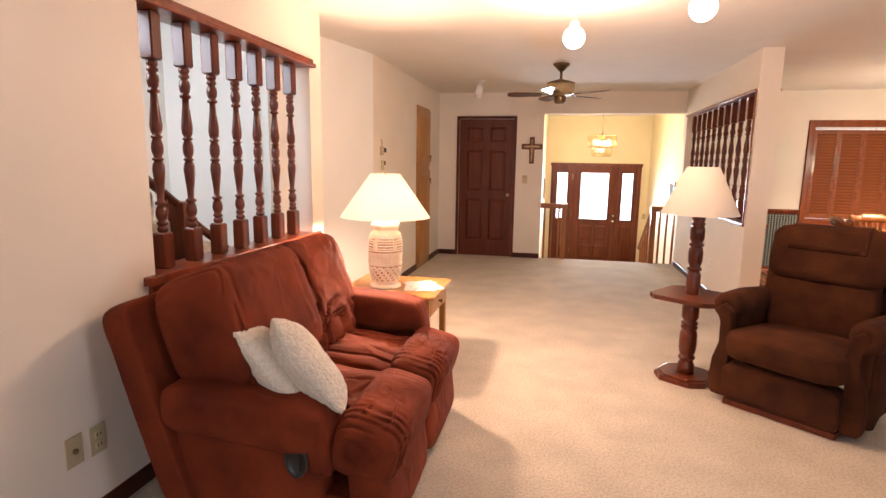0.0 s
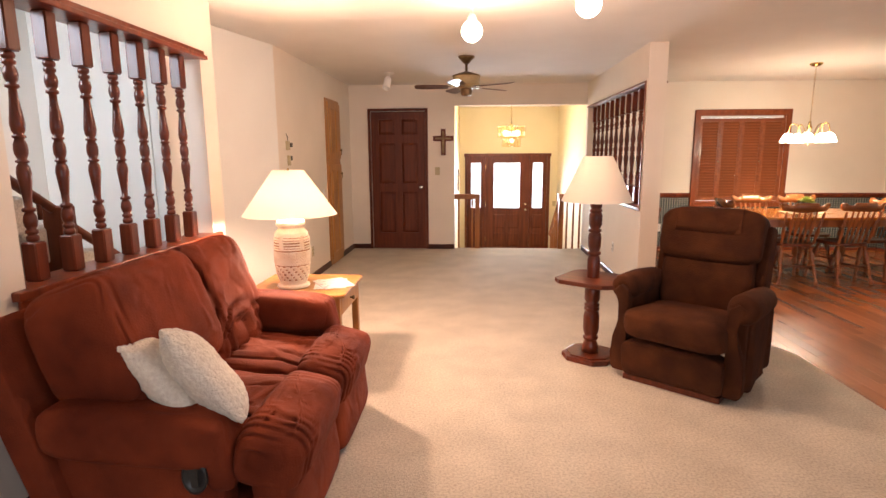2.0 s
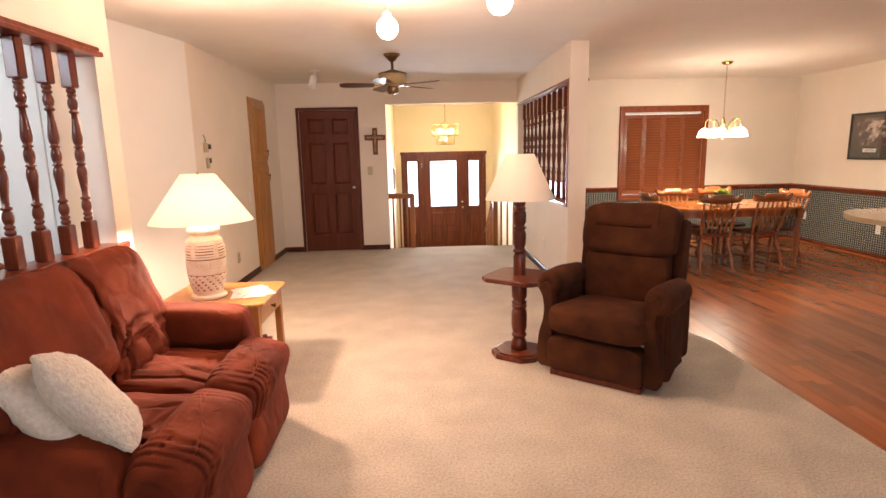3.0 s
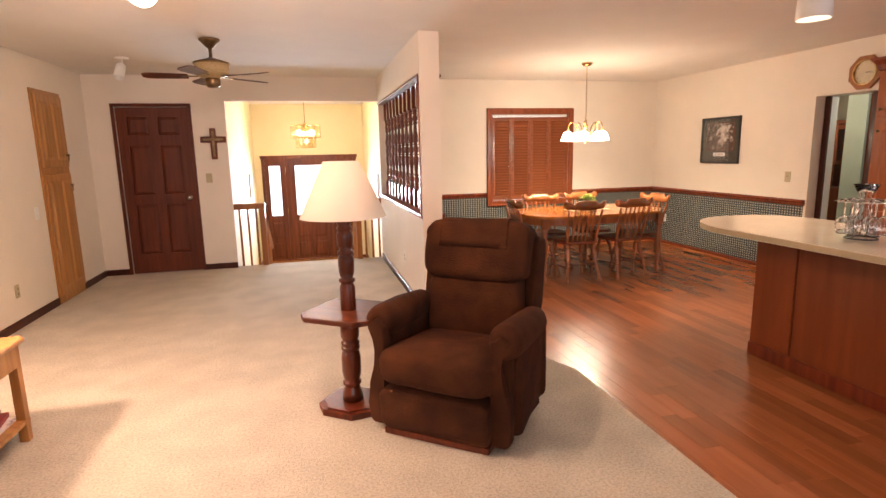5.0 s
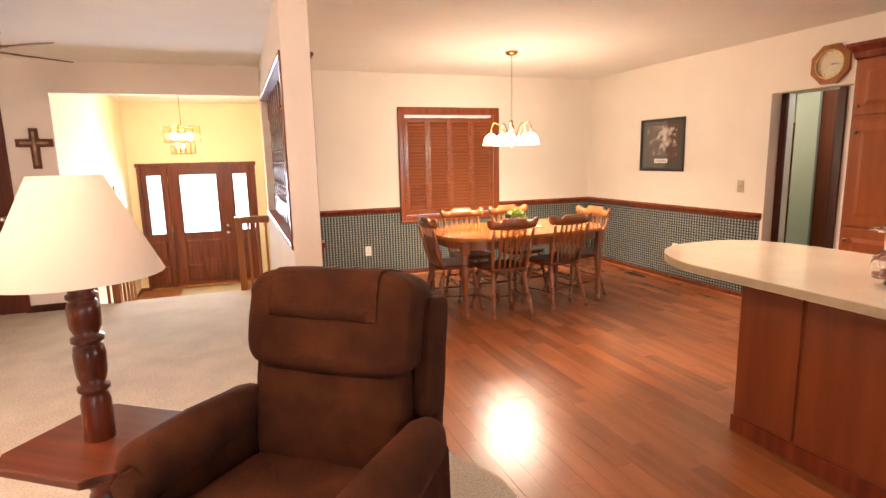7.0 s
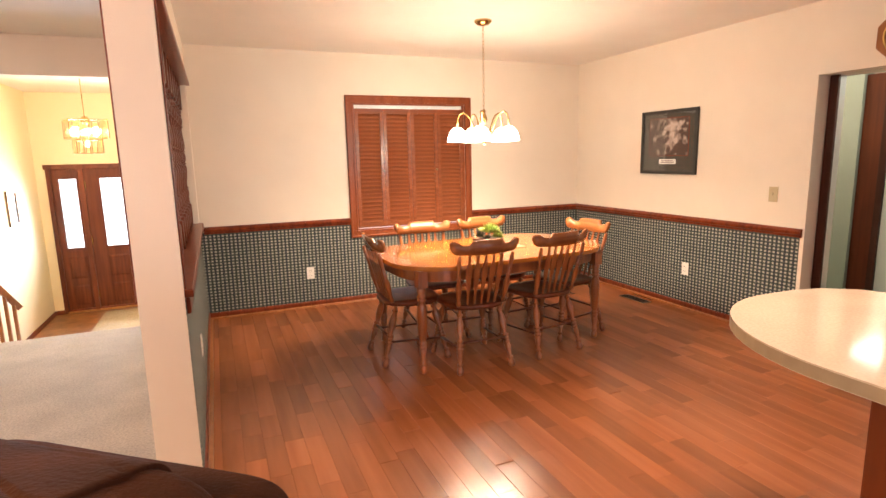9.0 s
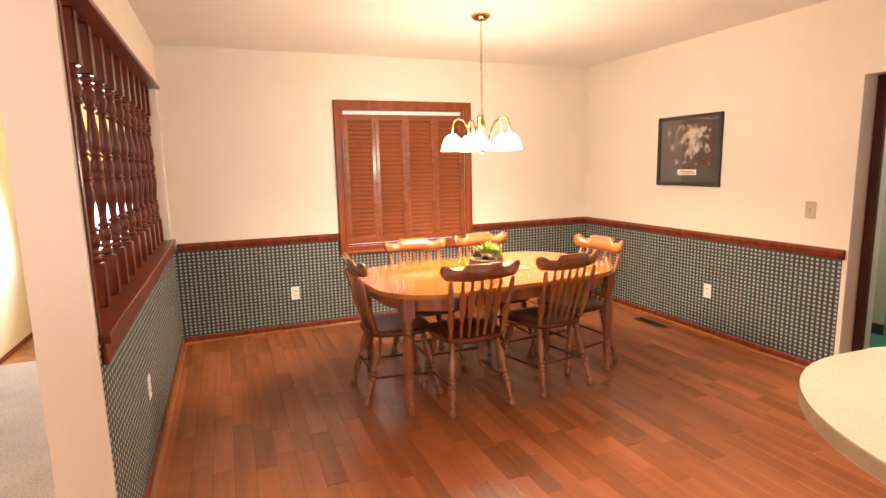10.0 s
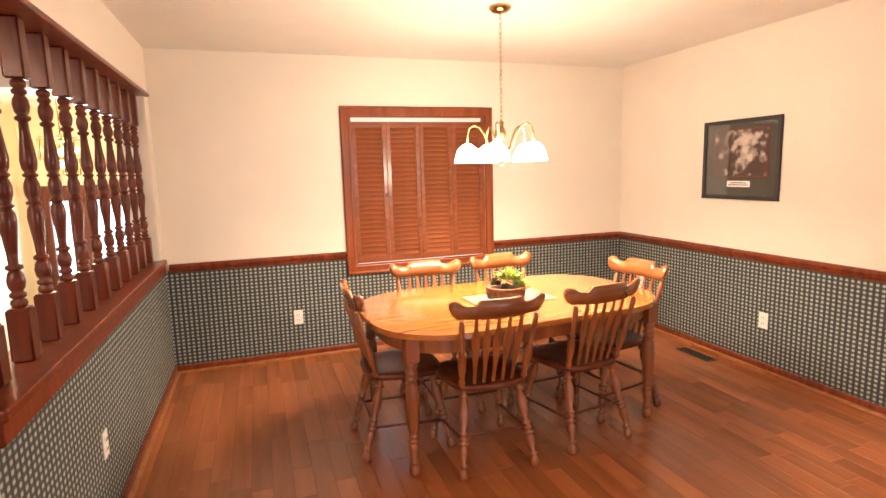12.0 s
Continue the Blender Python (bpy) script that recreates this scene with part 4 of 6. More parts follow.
fv = thing("floor_vent", "dark bronze floor register set in the hardwood", "vent", 7.11, 8.21, 0.0)
bm = bmesh.new()
for d in ((-0.055, -0.045, -0.165, 0.165), (0.045, 0.055, -0.165, 0.165), (-0.045, 0.045, -0.165, -0.155), (-0.045, 0.045, 0.155, 0.165)):
    box(bm, d[0], d[1], d[2], d[3], 0.001, 0.006)
box(bm, -0.045, 0.045, -0.155, 0.155, 0.0005, 0.002)
part("frame", bm, "oldbrass", fv)
for i in range(20):
    bm = bmesh.new()
    box(bm, -0.045, 0.045, -0.152 + i * 0.0155, -0.146 + i * 0.0155, 0.002, 0.005)
    part("slat", bm, "black", fv)

# ---- loveseat ----


def creases(seed, amp, freq=9.0, axis=0, lines=0, depth=0.0):
    """Uneven sag and creases for stuffed shapes; lines pinches that many seams along the axis."""
    off = Vector((seed * 7.3, seed * 3.1, seed * 1.7))

    def f(v):
        n = noise.noise(v * freq * 0.7 + off) * amp
        q = Vector((v.x * 3.2 + 1.2 * v.z, v.y * 7.5 + 2.0 * v.x, v.z * 5.0)) + off * 2
        r = abs(noise.noise(q + Vector((0.35, 0.2, 0)) * noise.noise(v * 9 + off)))
        n -= max(0.0, 0.09 - r) * amp * 7
        d = v.normalized() if v.length > 1e-6 else Vector((0, 0, 1))
        return v + d * n
    return f


def fanned(seed, amp, count, depth, size, low=-1):
    """Creases that run out like a fan from the pinched lower inner corner of a back cushion."""
    base = creases(seed, amp, 5)

    def f(v):
        w = base(v)
        u, h = v.y / size[0], v.z / size[1]
        a = math.atan2(h + 0.62, u * 1.1 - 0.55 * low)
        d = math.hypot(h + 0.62, u - 0.55 * low)
        wave = math.sin(a * count + 1.6 * noise.noise(Vector((a * 2.0, d * 3.0, seed))))
        c = max(0.0, 1 - abs(wave) * 2.4) * min(1.0, 2.2 * d) * max(0.0, 1.35 - d) * (0.6 + 0.8 * noise.noise(Vector((a * 5, seed, 0))))
        return w * (1 - depth * c) if v.x > -0.02 else w
    return f


def pleats(seed, amp, n, depth, span, axis=1):
    """Gathered pleats across the width of a pad, uneven in length and spacing."""
    base = creases(seed, amp)

    def f(v):
        w = base(v)
        ph = (v[axis] / span + 0.5) * n * math.pi + 1.5 * noise.noise(Vector((v.x * 5, v[axis] * 3, seed)))
        k = abs(math.sin(ph))
        c = max(0.0, 1 - k * 1.9) * max(0.0, 0.55 + 1.3 * noise.noise(Vector((v.x * 7, v[axis] * 8, seed * 3))))
        return w * (1 - depth * c)
    return f


sofa = thing("loveseat", "rust-brown suede reclining loveseat against the cream wall", "sofa", 0.32, 3.555, 0.012)


def sp(name, size, at, rot=(0, 0, 0), e=0.35, e2=0.4, fold=None, nu=88, nv=56, material="sofa", parent=sofa):
    bm = bmesh.new()
    cushion(bm, size, pose(*at, *rot), e, e2, nu, nv, fold)
    return part(name, bm, material, parent, smooth=True)


for s, nm in ((-1, 0), (1, 1)):
    yc = s * 0.262
    sp("seat_cushion", (0.64, 0.53, 0.22), (0.10, yc, 0.37), (0, 4, 0), 0.3, 0.5, pleats(3 + nm, 0.024, 6, 0.20, 0.53))
    sp("footrest_pad", (0.27, 0.64, 0.25), (0.445, s * 0.320, 0.365), (0, 14, 0), 0.4, 0.6, pleats(5 + nm, 0.010, 17, 0.11, 0.64), 100, 60)
    sp("footrest_front", (0.16, 0.63, 0.36), (0.468, s * 0.320, 0.20), (0, -6, 0), 0.35, 0.35, creases(9 + nm, 0.008))
    sp("back_cushion", ((0.34, 0.34)[nm], (0.64, 0.66)[nm], 0.52), (-0.185 - 0.04 * nm, (-0.285, 0.310)[nm], (0.735, 0.722)[nm]), (0, -20, 0), (0.22, 0.42)[nm], (0.36, 0.42)[nm], fanned(11 + nm, (0.014, 0.024)[nm], 11, (0.16, 0.50)[nm], (0.64, 0.46), -1), 120, 72)
    sp("lumbar_cushion", (0.26, 0.56, 0.25), (-0.12, yc * 1.02, 0.525), (0, -14, 0), 0.5, 0.6, pleats(14 + nm, 0.026, 5, 0.30, 0.56))
    sp("arm_pad", (0.62 if s < 0 else 0.66, 0.22, 0.20), (0.0 if s < 0 else 0.03, -0.585 if s < 0 else 0.63, 0.475 if s < 0 else 0.55), (0, 5 if s < 0 else 2, s * -2), 0.3, 0.5, creases(20 + nm, 0.010, 5))
    sp("arm_panel", (0.60, 0.14, 0.46), (0.01, -0.585 if s < 0 else 0.625, 0.25), (0, 0, 0), 0.25, 0.25, creases(24 + nm, 0.006))
    sp("arm_front", (0.10, 0.17, 0.26), (0.285 if s < 0 else 0.33, -0.58 if s < 0 else 0.62, 0.40 if s < 0 else 0.49), (0, -10, 0), 0.5, 0.5, creases(31 + nm, 0.008))
sp("back_frame", (0.12, 1.41, 0.80), (-0.362, 0.015, 0.480), (0, -18, 0), 0.12, 0.13, creases(40, 0.008))
bm = bmesh.new()
box(bm, -0.28, 0.38, -0.63, 0.66, 0.0, 0.20)
part("base", bm, "sofa", sofa, bevel=0.02)
for s in (-1,):
    bm = bmesh.new()
    lathe(bm, [(0.055, 0), (0.055, 0.010), (0.046, 0.014), (0.040, 0.006), (0.001, 0.006)], 20, pose(0.225, s * 0.660, 0.35, 90) @ Matrix.Diagonal((0.8, 1.15, 1, 1)))
    hd = part("recline_handle_cup", bm, "blackplastic", sofa, "black plastic recline handle cup", smooth=True)
    bm = bmesh.new()
    box(bm, -0.012, 0.012, -0.035, 0.035, 0.0, 0.010, pose(0.225, s * 0.662, 0.35, 90))
    part("recline_lever", bm, "black", hd)

for k, (at, n, seed) in enumerate((((0.355, 3.125, 0.605), (0.68, 0.34, 0.62), 3), ((0.485, 3.12, 0.625), (0.68, 0.50, 0.54), 8))):
    pl = thing("throw_pillow", "cream fleecy sherpa throw pillow leaning on the rust loveseat", "pillow", *at, group="pillows on the loveseat")
    n = Vector(n).normalized()
    d1 = Vector((0.63, 0.0, -0.78))
    d1 = (d1 - n * d1.dot(n)).normalized()
    d2 = n.cross(d1)
    bm = bmesh.new()

    def flat(v, seed=seed):
        a, c = abs(v.x) / 0.23, abs(v.y) / 0.20
        puff = max(0.22, 1 - 0.55 * a ** 3 - 0.55 * c ** 3)
        m = 1 - 0.07 * (a ** 2 + c ** 2 - a ** 2 * c ** 2) * (1 if a < 0.8 or c < 0.8 else 0.3)
        g = noise.noise(v * 5 + Vector((seed, 0, 0))) * 0.012
        return Vector((v.x * m, v.y * m, v.z * puff + g + noise.noise(v * 48) * 0.006))
    cushion(bm, (0.46, 0.38, 0.17), Matrix(((d1.x, d2.x, n.x, 0), (d1.y, d2.y, n.y, 0), (d1.z, d2.z, n.z, 0), (0, 0, 0, 1))), 0.3, 0.7, 120, 80, flat)
    part("fleece_cover", bm, "sherpa", pl, smooth=True)

# ---- end table, lamp and paper ----
et = thing("end_table", "golden oak end table with one drawer beside the loveseat", "table", 0.31, 4.80, 0.012)
X0, X1, Y0, Y1, ZT = -0.31, 0.35, -0.30, 0.30, 0.55
bm = bmesh.new()
pts = [(X0, Y0), (X1 - 0.03, Y0), (X1, Y0 + 0.03), (X1, Y1 - 0.03), (X1 - 0.03, Y1), (X0, Y1)]
prism(bm, pts, ZT - 0.025, ZT)
part("tabletop", bm, "oak", et, bevel=0.008)
bm = bmesh.new()
for d in ((X0 + 0.03, X1 - 0.05, Y0 + 0.03, Y0 + 0.05), (X0 + 0.03, X1 - 0.05, Y1 - 0.05, Y1 - 0.03), (X0 + 0.03, X0 + 0.05, Y0 + 0.05, Y1 - 0.05)):
    box(bm, *d, ZT - 0.15, ZT - 0.025)
part("apron", bm, "oak", et)
bm = bmesh.new()
box(bm, X1 - 0.052, X1 - 0.030, Y0 + 0.065, Y1 - 0.065, ZT - 0.145, ZT - 0.035)
dr = part("drawer", bm, "oak", et, bevel=0.004)
bm = bmesh.new()
lathe(bm, [(0.008, 0), (0.006, 0.01), (0.016, 0.02), (0.014, 0.028), (0.001, 0.031)], 14, pose(X1 - 0.030, 0, ZT - 0.09, 0, 90, 0))
part("knob", bm, "oldbrass", dr, smooth=True)
for x in (X0 + 0.05, X1 - 0.055):
    for y in (Y0 + 0.05, Y1 - 0.05):
        bm = bmesh.new()
        box(bm, x - 0.022, x + 0.022, y - 0.022, y + 0.022, 0, ZT - 0.025)
        part("leg", bm, "oak", et, bevel=0.004)
bm = bmesh.new()
box(bm, X0 + 0.03, X1 - 0.03, Y0 + 0.03, Y1 - 0.03, 0.10, 0.12)
part("lower_shelf", bm, "oak", et, bevel=0.003)
for k, (w, h, mm) in enumerate(((0.24, 0.02, "paper"), (0.22, 0.025, "redcloth"), (0.2, 0.015, "base"))):
    mg = thing("magazine", ("printed magazine", "red magazine", "dark magazine")[k] + " on the lower shelf of the end table", "magazine", 0.46, 4.90, 0.132 + (0, 0.02, 0.045)[k], 10 * k, "magazines")
    bm = bmesh.new()
    box(bm, -w / 2, w / 2, -0.14, 0.14, 0.0, h)
    part("pages", bm, mm, mg, bevel=0.003)

tl = thing("table_lamp", "lit table lamp with carved ceramic base and wide ivory shade", "lamp", TLAMP[0], TLAMP[1], 0.562)
body = [(0.098, 0.0), (0.106, 0.006), (0.104, 0.018), (0.085, 0.026), (0.088, 0.04), (0.104, 0.08), (0.115, 0.16), (0.118, 0.24), (0.116, 0.32), (0.104, 0.366), (0.084, 0.385), (0.078, 0.395), (0.088, 0.405), (0.096, 0.42), (0.090, 0.436), (0.076, 0.445), (0.03, 0.452), (0.001, 0.455)]
bm = bmesh.new()
dense = []
for (r0, z0), (r1, z1) in zip(body, body[1:]):
    n = max(1, int((z1 - z0) / 0.0035))
    dense += [(r0 + (r1 - r0) * i / n, z0 + (z1 - z0) * i / n) for i in range(n)]
dense.append(body[-1])
rings = lathe(bm, dense, 160)


def carve(a, z):
    """How deep the glaze is cut at an angle and height: bands of lines, zigzags and meanders."""
    if z < 0.05 or z > 0.345:
        return 0.0
    u = a / (2 * math.pi)
    panel = int(u * 5)
    v = (u * 5) % 1
    if z > 0.255:
        band = (z % 0.0175) < 0.008
        return 1.0 if band and not (0.40 < v < 0.60) else (1.0 if 0.40 < v < 0.60 and ((v * 40 + z * 90) % 2) < 0.8 else 0.0)
    if z > 0.245 or 0.15 < z < 0.158:
        return 1.0
    if z > 0.158:
        zig = abs(((u * 22) % 1) - 0.5) * 0.055
        return 1.0 if ((z - zig) % 0.021) < 0.008 else 0.0
    k = (int(u * 44) + int(z / 0.018)) % 3
    return 1.0 if (k == 0 and (z % 0.018) < 0.012) or ((u * 44) % 1 < 0.24 and panel % 2) else 0.0


cut = set()
for ring in rings:
    for i, v in enumerate(ring):
        c = carve(2 * math.pi * i / 160, v.co.z)
        if c:
            cut.add(v)
            r = math.hypot(v.co.x, v.co.y)
            v.co.x *= 1 - 0.0055 * c / r
            v.co.y *= 1 - 0.0055 * c / r
for f in bm.faces:
    if all(v in cut for v in f.verts):
        f.material_index = 1
part("ceramic_body", bm, ["ceramic", "glaze_tan"], tl, "cream glazed ceramic with carved geometric bands on tan")
bm = bmesh.new()
lathe(bm, [(0.30, 0.478), (0.098, 0.765), (0.096, 0.765), (0.298, 0.478)], 48, caps=False)
part("shade", bm, "shade", tl, "wide ivory fabric cone", smooth=True)
bm = bmesh.new()
rod(bm, (0, 0, 0.45), (0, 0, 0.56), 0.012)
for k in range(3):
    a = 2.1 * k
    rod(bm, (0, 0, 0.755), (0.095 * math.cos(a), 0.095 * math.sin(a), 0.762), 0.002, 5)
rod(bm, (0.05, 0, 0.52), (0.05, 0, 0.755), 0.002, 5)
rod(bm, (0, 0, 0.755), (0, 0, 0.775), 0.006, 8)
part("harp", bm, "brass", tl)
bm = bmesh.new()
cushion(bm, (0.06, 0.06, 0.09), pose(0, 0, 0.61), 1, 1, 16, 10)
bu = part("light_bulb", bm, "bulb", tl, smooth=True)
bu.visible_shadow = False

pp = thing("papers", "printed papers lying on the end table", "paper", 0.50, 4.80, 0.5625, 12)
for k in range(2):
    bm = bmesh.new()
    box(bm, -0.105 + 0.02 * k, 0.105 + 0.02 * k, -0.14, 0.14, 0.001 + 0.0016 * k, 0.002 + 0.0016 * k, pose(0, 0, 0, 0, 0, 22 * k))
    part("sheet", bm, "paper", pp)

# ---- floor lamp with tray ----
fl = thing("floor_lamp", "unlit floor lamp with turned mahogany post, tray and linen shade", "lamp", FLAMP[0], FLAMP[1], 0.012, -36)


def clipped(w, c):
    h = w / 2
    return [(-h + c, -h), (h - c, -h), (h - c * 0.72, -h + c * 0.5), (h - c * 0.5, -h + c * 0.72), (h, -h + c), (h, h - c), (h - c * 0.5, h - c * 0.72), (h - c * 0.72, h - c * 0.5), (h - c, h), (-h + c, h), (-h + c * 0.72, h - c * 0.5), (-h + c * 0.5, h - c * 0.72), (-h, h - c), (-h, -h + c), (-h + c * 0.5, -h + c * 0.72), (-h + c * 0.72, -h + c * 0.5)]


bm = bmesh.new()
prism(bm, clipped(0.34, 0.075), 0.0, 0.035)
part("foot", bm, "spindle", fl, bevel=0.007)
bm = bmesh.new()
prism(bm, clipped(0.30, 0.075), 0.035, 0.045)
part("foot_plinth", bm, "spindle", fl, bevel=0.004)
bm = bmesh.new()
prism(bm, clipped(0.425, 0.060), 0.545, 0.575)
part("tray", bm, "traywood", fl, bevel=0.007)
post = [(0.050, 0.045), (0.046, 0.09), (0.036, 0.12), (0.034, 0.135), (0.044, 0.14), (0.044, 0.155), (0.034, 0.16), (0.042, 0.185), (0.046, 0.215), (0.046, 0.30), (0.040, 0.33), (0.032, 0.338), (0.044, 0.346), (0.044, 0.362), (0.034, 0.368), (0.044, 0.376), (0.044, 0.388), (0.032, 0.395),
        (0.044, 0.42), (0.045, 0.49), (0.036, 0.515), (0.046, 0.522), (0.046, 0.535), (0.036, 0.545), (0.036, 0.575), (0.036, 0.70), (0.031, 0.72), (0.028, 0.73), (0.038, 0.736), (0.038, 0.750), (0.028, 0.756), (0.036, 0.79), (0.038, 0.85), (0.034, 0.878), (0.027, 0.885), (0.038, 0.892), (0.038, 0.906), (0.027, 0.912),
        (0.037, 0.94), (0.038, 0.995), (0.034, 1.015), (0.028, 1.02), (0.036, 1.027), (0.036, 1.038), (0.028, 1.045), (0.034, 1.06), (0.034, 1.11), (0.012, 1.115), (0.010, 1.16), (0.001, 1.162)]
bm = bmesh.new()
lathe(bm, [(r * 1.18, z) for r, z in post], 24)
part("turned_post", bm, "spindle", fl, smooth=True)
bm = bmesh.new()
lathe(bm, [(0.232, 1.095), (0.094, 1.392), (0.092, 1.392), (0.230, 1.095)], 48, caps=False)
part("shade", bm, "shade2", fl, "off-white linen cone shade", smooth=True)
bm = bmesh.new()
cushion(bm, (0.06, 0.06, 0.10), pose(0, 0, 1.20), 1, 1, 16, 10)
part("light_bulb", bm, "white", fl, smooth=True)

# ---- recliner ----
rc = thing("recliner", "dark brown corduroy recliner armchair standing on the cream carpet", "armchair", 2.636, 4.432, 0.012, -38.5)


def rp(name, size, at, rot=(0, 0, 0), e=0.35, e2=0.4, fold=None, nu=48, nv=30):
    return sp(name, size, at, rot, e, e2, fold, nu, nv, "recliner", rc)


rp("seat_cushion", (0.60, 0.62, 0.21), (0, 0.235, 0.355), (-5, 0, 0), 0.28, 0.5, creases(50, 0.012, 6))
rp("footrest_panel", (0.59, 0.14, 0.22), (0, 0.035, 0.160), (3, 0, 0), 0.15, 0.35, creases(51, 0.006))
rp("front_rail", (0.58, 0.12, 0.08), (0, 0.045, 0.075), (0, 0, 0), 0.15, 0.4, creases(52, 0.004))
rp("lower_back", (0.56, 0.20, 0.46), (0, 0.60, 0.56), (-13, 0, 0), 0.3, 0.4, creases(53, 0.010, 6))
rp("head_pillow", (0.635, 0.25, 0.36), (0, 0.655, 0.865), (-12, 0, 0), 0.3, 0.42, creases(54, 0.010, 5))
pillow_sag = creases(54, 0.010, 5)
rp("headrest_cover", (0.641, 0.262, 0.372), (0, 0.655, 0.865), (-12, 0, 0), 0.3, 0.42, lambda v: (lambda w: Vector((max(-0.205, min(0.195, w.x)), w.y, max(0.015, w.z))))(pillow_sag(v)), 96, 60)
rp("back_frame", (0.66, 0.11, 0.72), (-0.01, 0.80, 0.585), (-12, 0, 0), 0.15, 0.2, creases(56, 0.005))
for s in (-1, 1):
    rp("wing", (0.065, 0.20, 0.42), (s * 0.308, 0.735, 0.735), (-12, 0, 0), 0.3, 0.3, creases(57 + s, 0.005))
    bm = bmesh.new()
    lathe(bm, [(0.001, 0.014), (0.016, 0.012), (0.022, 0.002), (0.045, 0.0), (0.066, 0.006), (0.080, 0.022), (0.086, 0.05), (0.088, 0.12), (0.086, 0.25), (0.082, 0.40), (0.078, 0.50), (0.064, 0.55), (0.03, 0.57), (0.001, 0.575)], 32, pose(s * 0.340, 0.06, 0.572, -92, 0, 0) if s < 0 else pose(s * 0.352, 0.02, 0.560, -94, 0, 0))
    fo = creases(60 + s, 0.008, 8)
    for v in bm.verts:
        v.co = fo(v.co)
    part("arm_roll", bm, "recliner", rc, smooth=True)
    rp("arm_panel", (0.10, 0.58, 0.46), (s * 0.325, 0.36, 0.28), (0, 0, 0), 0.15, 0.2, creases(64 + s, 0.006))
    bm = bmesh.new()
    out = [(0.285, 0.035), (0.365, 0.035), (0.385, 0.06), (0.388, 0.15), (0.380, 0.26), (0.345, 0.36), (0.325, 0.43), (0.335, 0.50), (0.385, 0.55), (0.34, 0.60), (0.285, 0.56), (0.275, 0.44), (0.285, 0.34)]
    prism(bm, [(s * a, b_) for a, b_ in out], -0.075, -0.005, Matrix(((1, 0, 0, 0), (0, 0, -1, 0.012), (0, 1, 0, 0), (0, 0, 0, 1))))
    part("arm_front", bm, "recliner", rc, bevel=0.014, segs=3)
    bm = bmesh.new()

    def drape(v, s=s):
        k = math.sin(v.y * 26 + 2.5 * v.z) * 0.012 + math.sin(v.y * 51) * 0.006
        return Vector((v.x + s * k * (1 - (v.z + 0.22) / 0.6), v.y, v.z))
    cushion(bm, (0.035, 0.54, 0.42), pose(s * 0.374, 0.38, 0.26), 0.15, 0.15, 60, 16, drape)
    part("side_skirt", bm, "recliner", rc, smooth=True)
bm = bmesh.new()
box(bm, -0.285, 0.285, 0.0, 0.62, 0.0, 0.035)
part("base_board", bm, "spindle", rc, "dark red wooden base board", bevel=0.004)

# ---- dining table and chairs ----
dt = thing("dining_table", "honey oak dining table with rounded ends, apron and turned legs", "table", 5.27, 7.80, 0.0, 3.5)
TZ = 0.735


def racetrack(L, W, r, n=10):
    pts = []
    for cx, cy, a0 in ((L / 2 - r, W / 2 - r, 0), (-L / 2 + r, W / 2 - r, 90), (-L / 2 + r, -W / 2 + r, 180), (L / 2 - r, -W / 2 + r, 270)):
        pts += [(cx + r * math.cos(radians(a0 + 90 * i / n)), cy + r * math.sin(radians(a0 + 90 * i / n))) for i in range(n + 1)]
    return pts


bm = bmesh.new()
prism(bm, racetrack(1.72, 1.04, 0.38, 14), TZ - 0.028, TZ)
bmesh.ops.bevel(bm, geom=[e for e in bm.edges if abs(e.verts[0].co.z - e.verts[1].co.z) < 1e-5], offset=0.008, segments=3, affect="EDGES")
part("tabletop", bm, "table", dt)
bm = bmesh.new()
o, i_ = racetrack(1.60, 0.92, 0.33, 12), racetrack(1.55, 0.87, 0.31, 12)
rings = [[bm.verts.new((x, y, z)) for x, y in p] for p, z in ((o, TZ - 0.028), (o, TZ - 0.11), (i_, TZ - 0.11), (i_, TZ - 0.028))]
for a, b_ in zip(rings, rings[1:]):
    for k in range(len(a)):
        j = (k + 1) % len(a)
        bm.faces.new((a[k], a[j], b_[j], b_[k]))
part("apron", bm, "chairwood", dt)
tleg = [(0.014, 0.0), (0.022, 0.008), (0.025, 0.030), (0.022, 0.048), (0.014, 0.056), (0.021, 0.064), (0.022, 0.075), (0.016, 0.085), (0.021, 0.13), (0.026, 0.165), (0.018, 0.172), (0.027, 0.180), (0.027, 0.190), (0.018, 0.197), (0.026, 0.205), (0.026, 0.214), (0.018, 0.222), (0.027, 0.245),
        (0.032, 0.33), (0.034, 0.42), (0.030, 0.47), (0.020, 0.492), (0.031, 0.500), (0.031, 0.510), (0.021, 0.517), (0.031, 0.526), (0.031, 0.536), (0.022, 0.545), (0.032, 0.565), (0.030, 0.583), (0.024, 0.590)]
for sx in (-1, 1):
    for sy in (-1, 1):
        bm = bmesh.new()
        lathe(bm, tleg, 20)
        for f in bm.faces:
            f.smooth = True
        box(bm, -0.033, 0.033, -0.033, 0.033, 0.590, TZ - 0.03)
        ob = part("leg", bm, "chairwood", dt)
        ob.location = (sx * 0.735, sy * 0.375, 0)


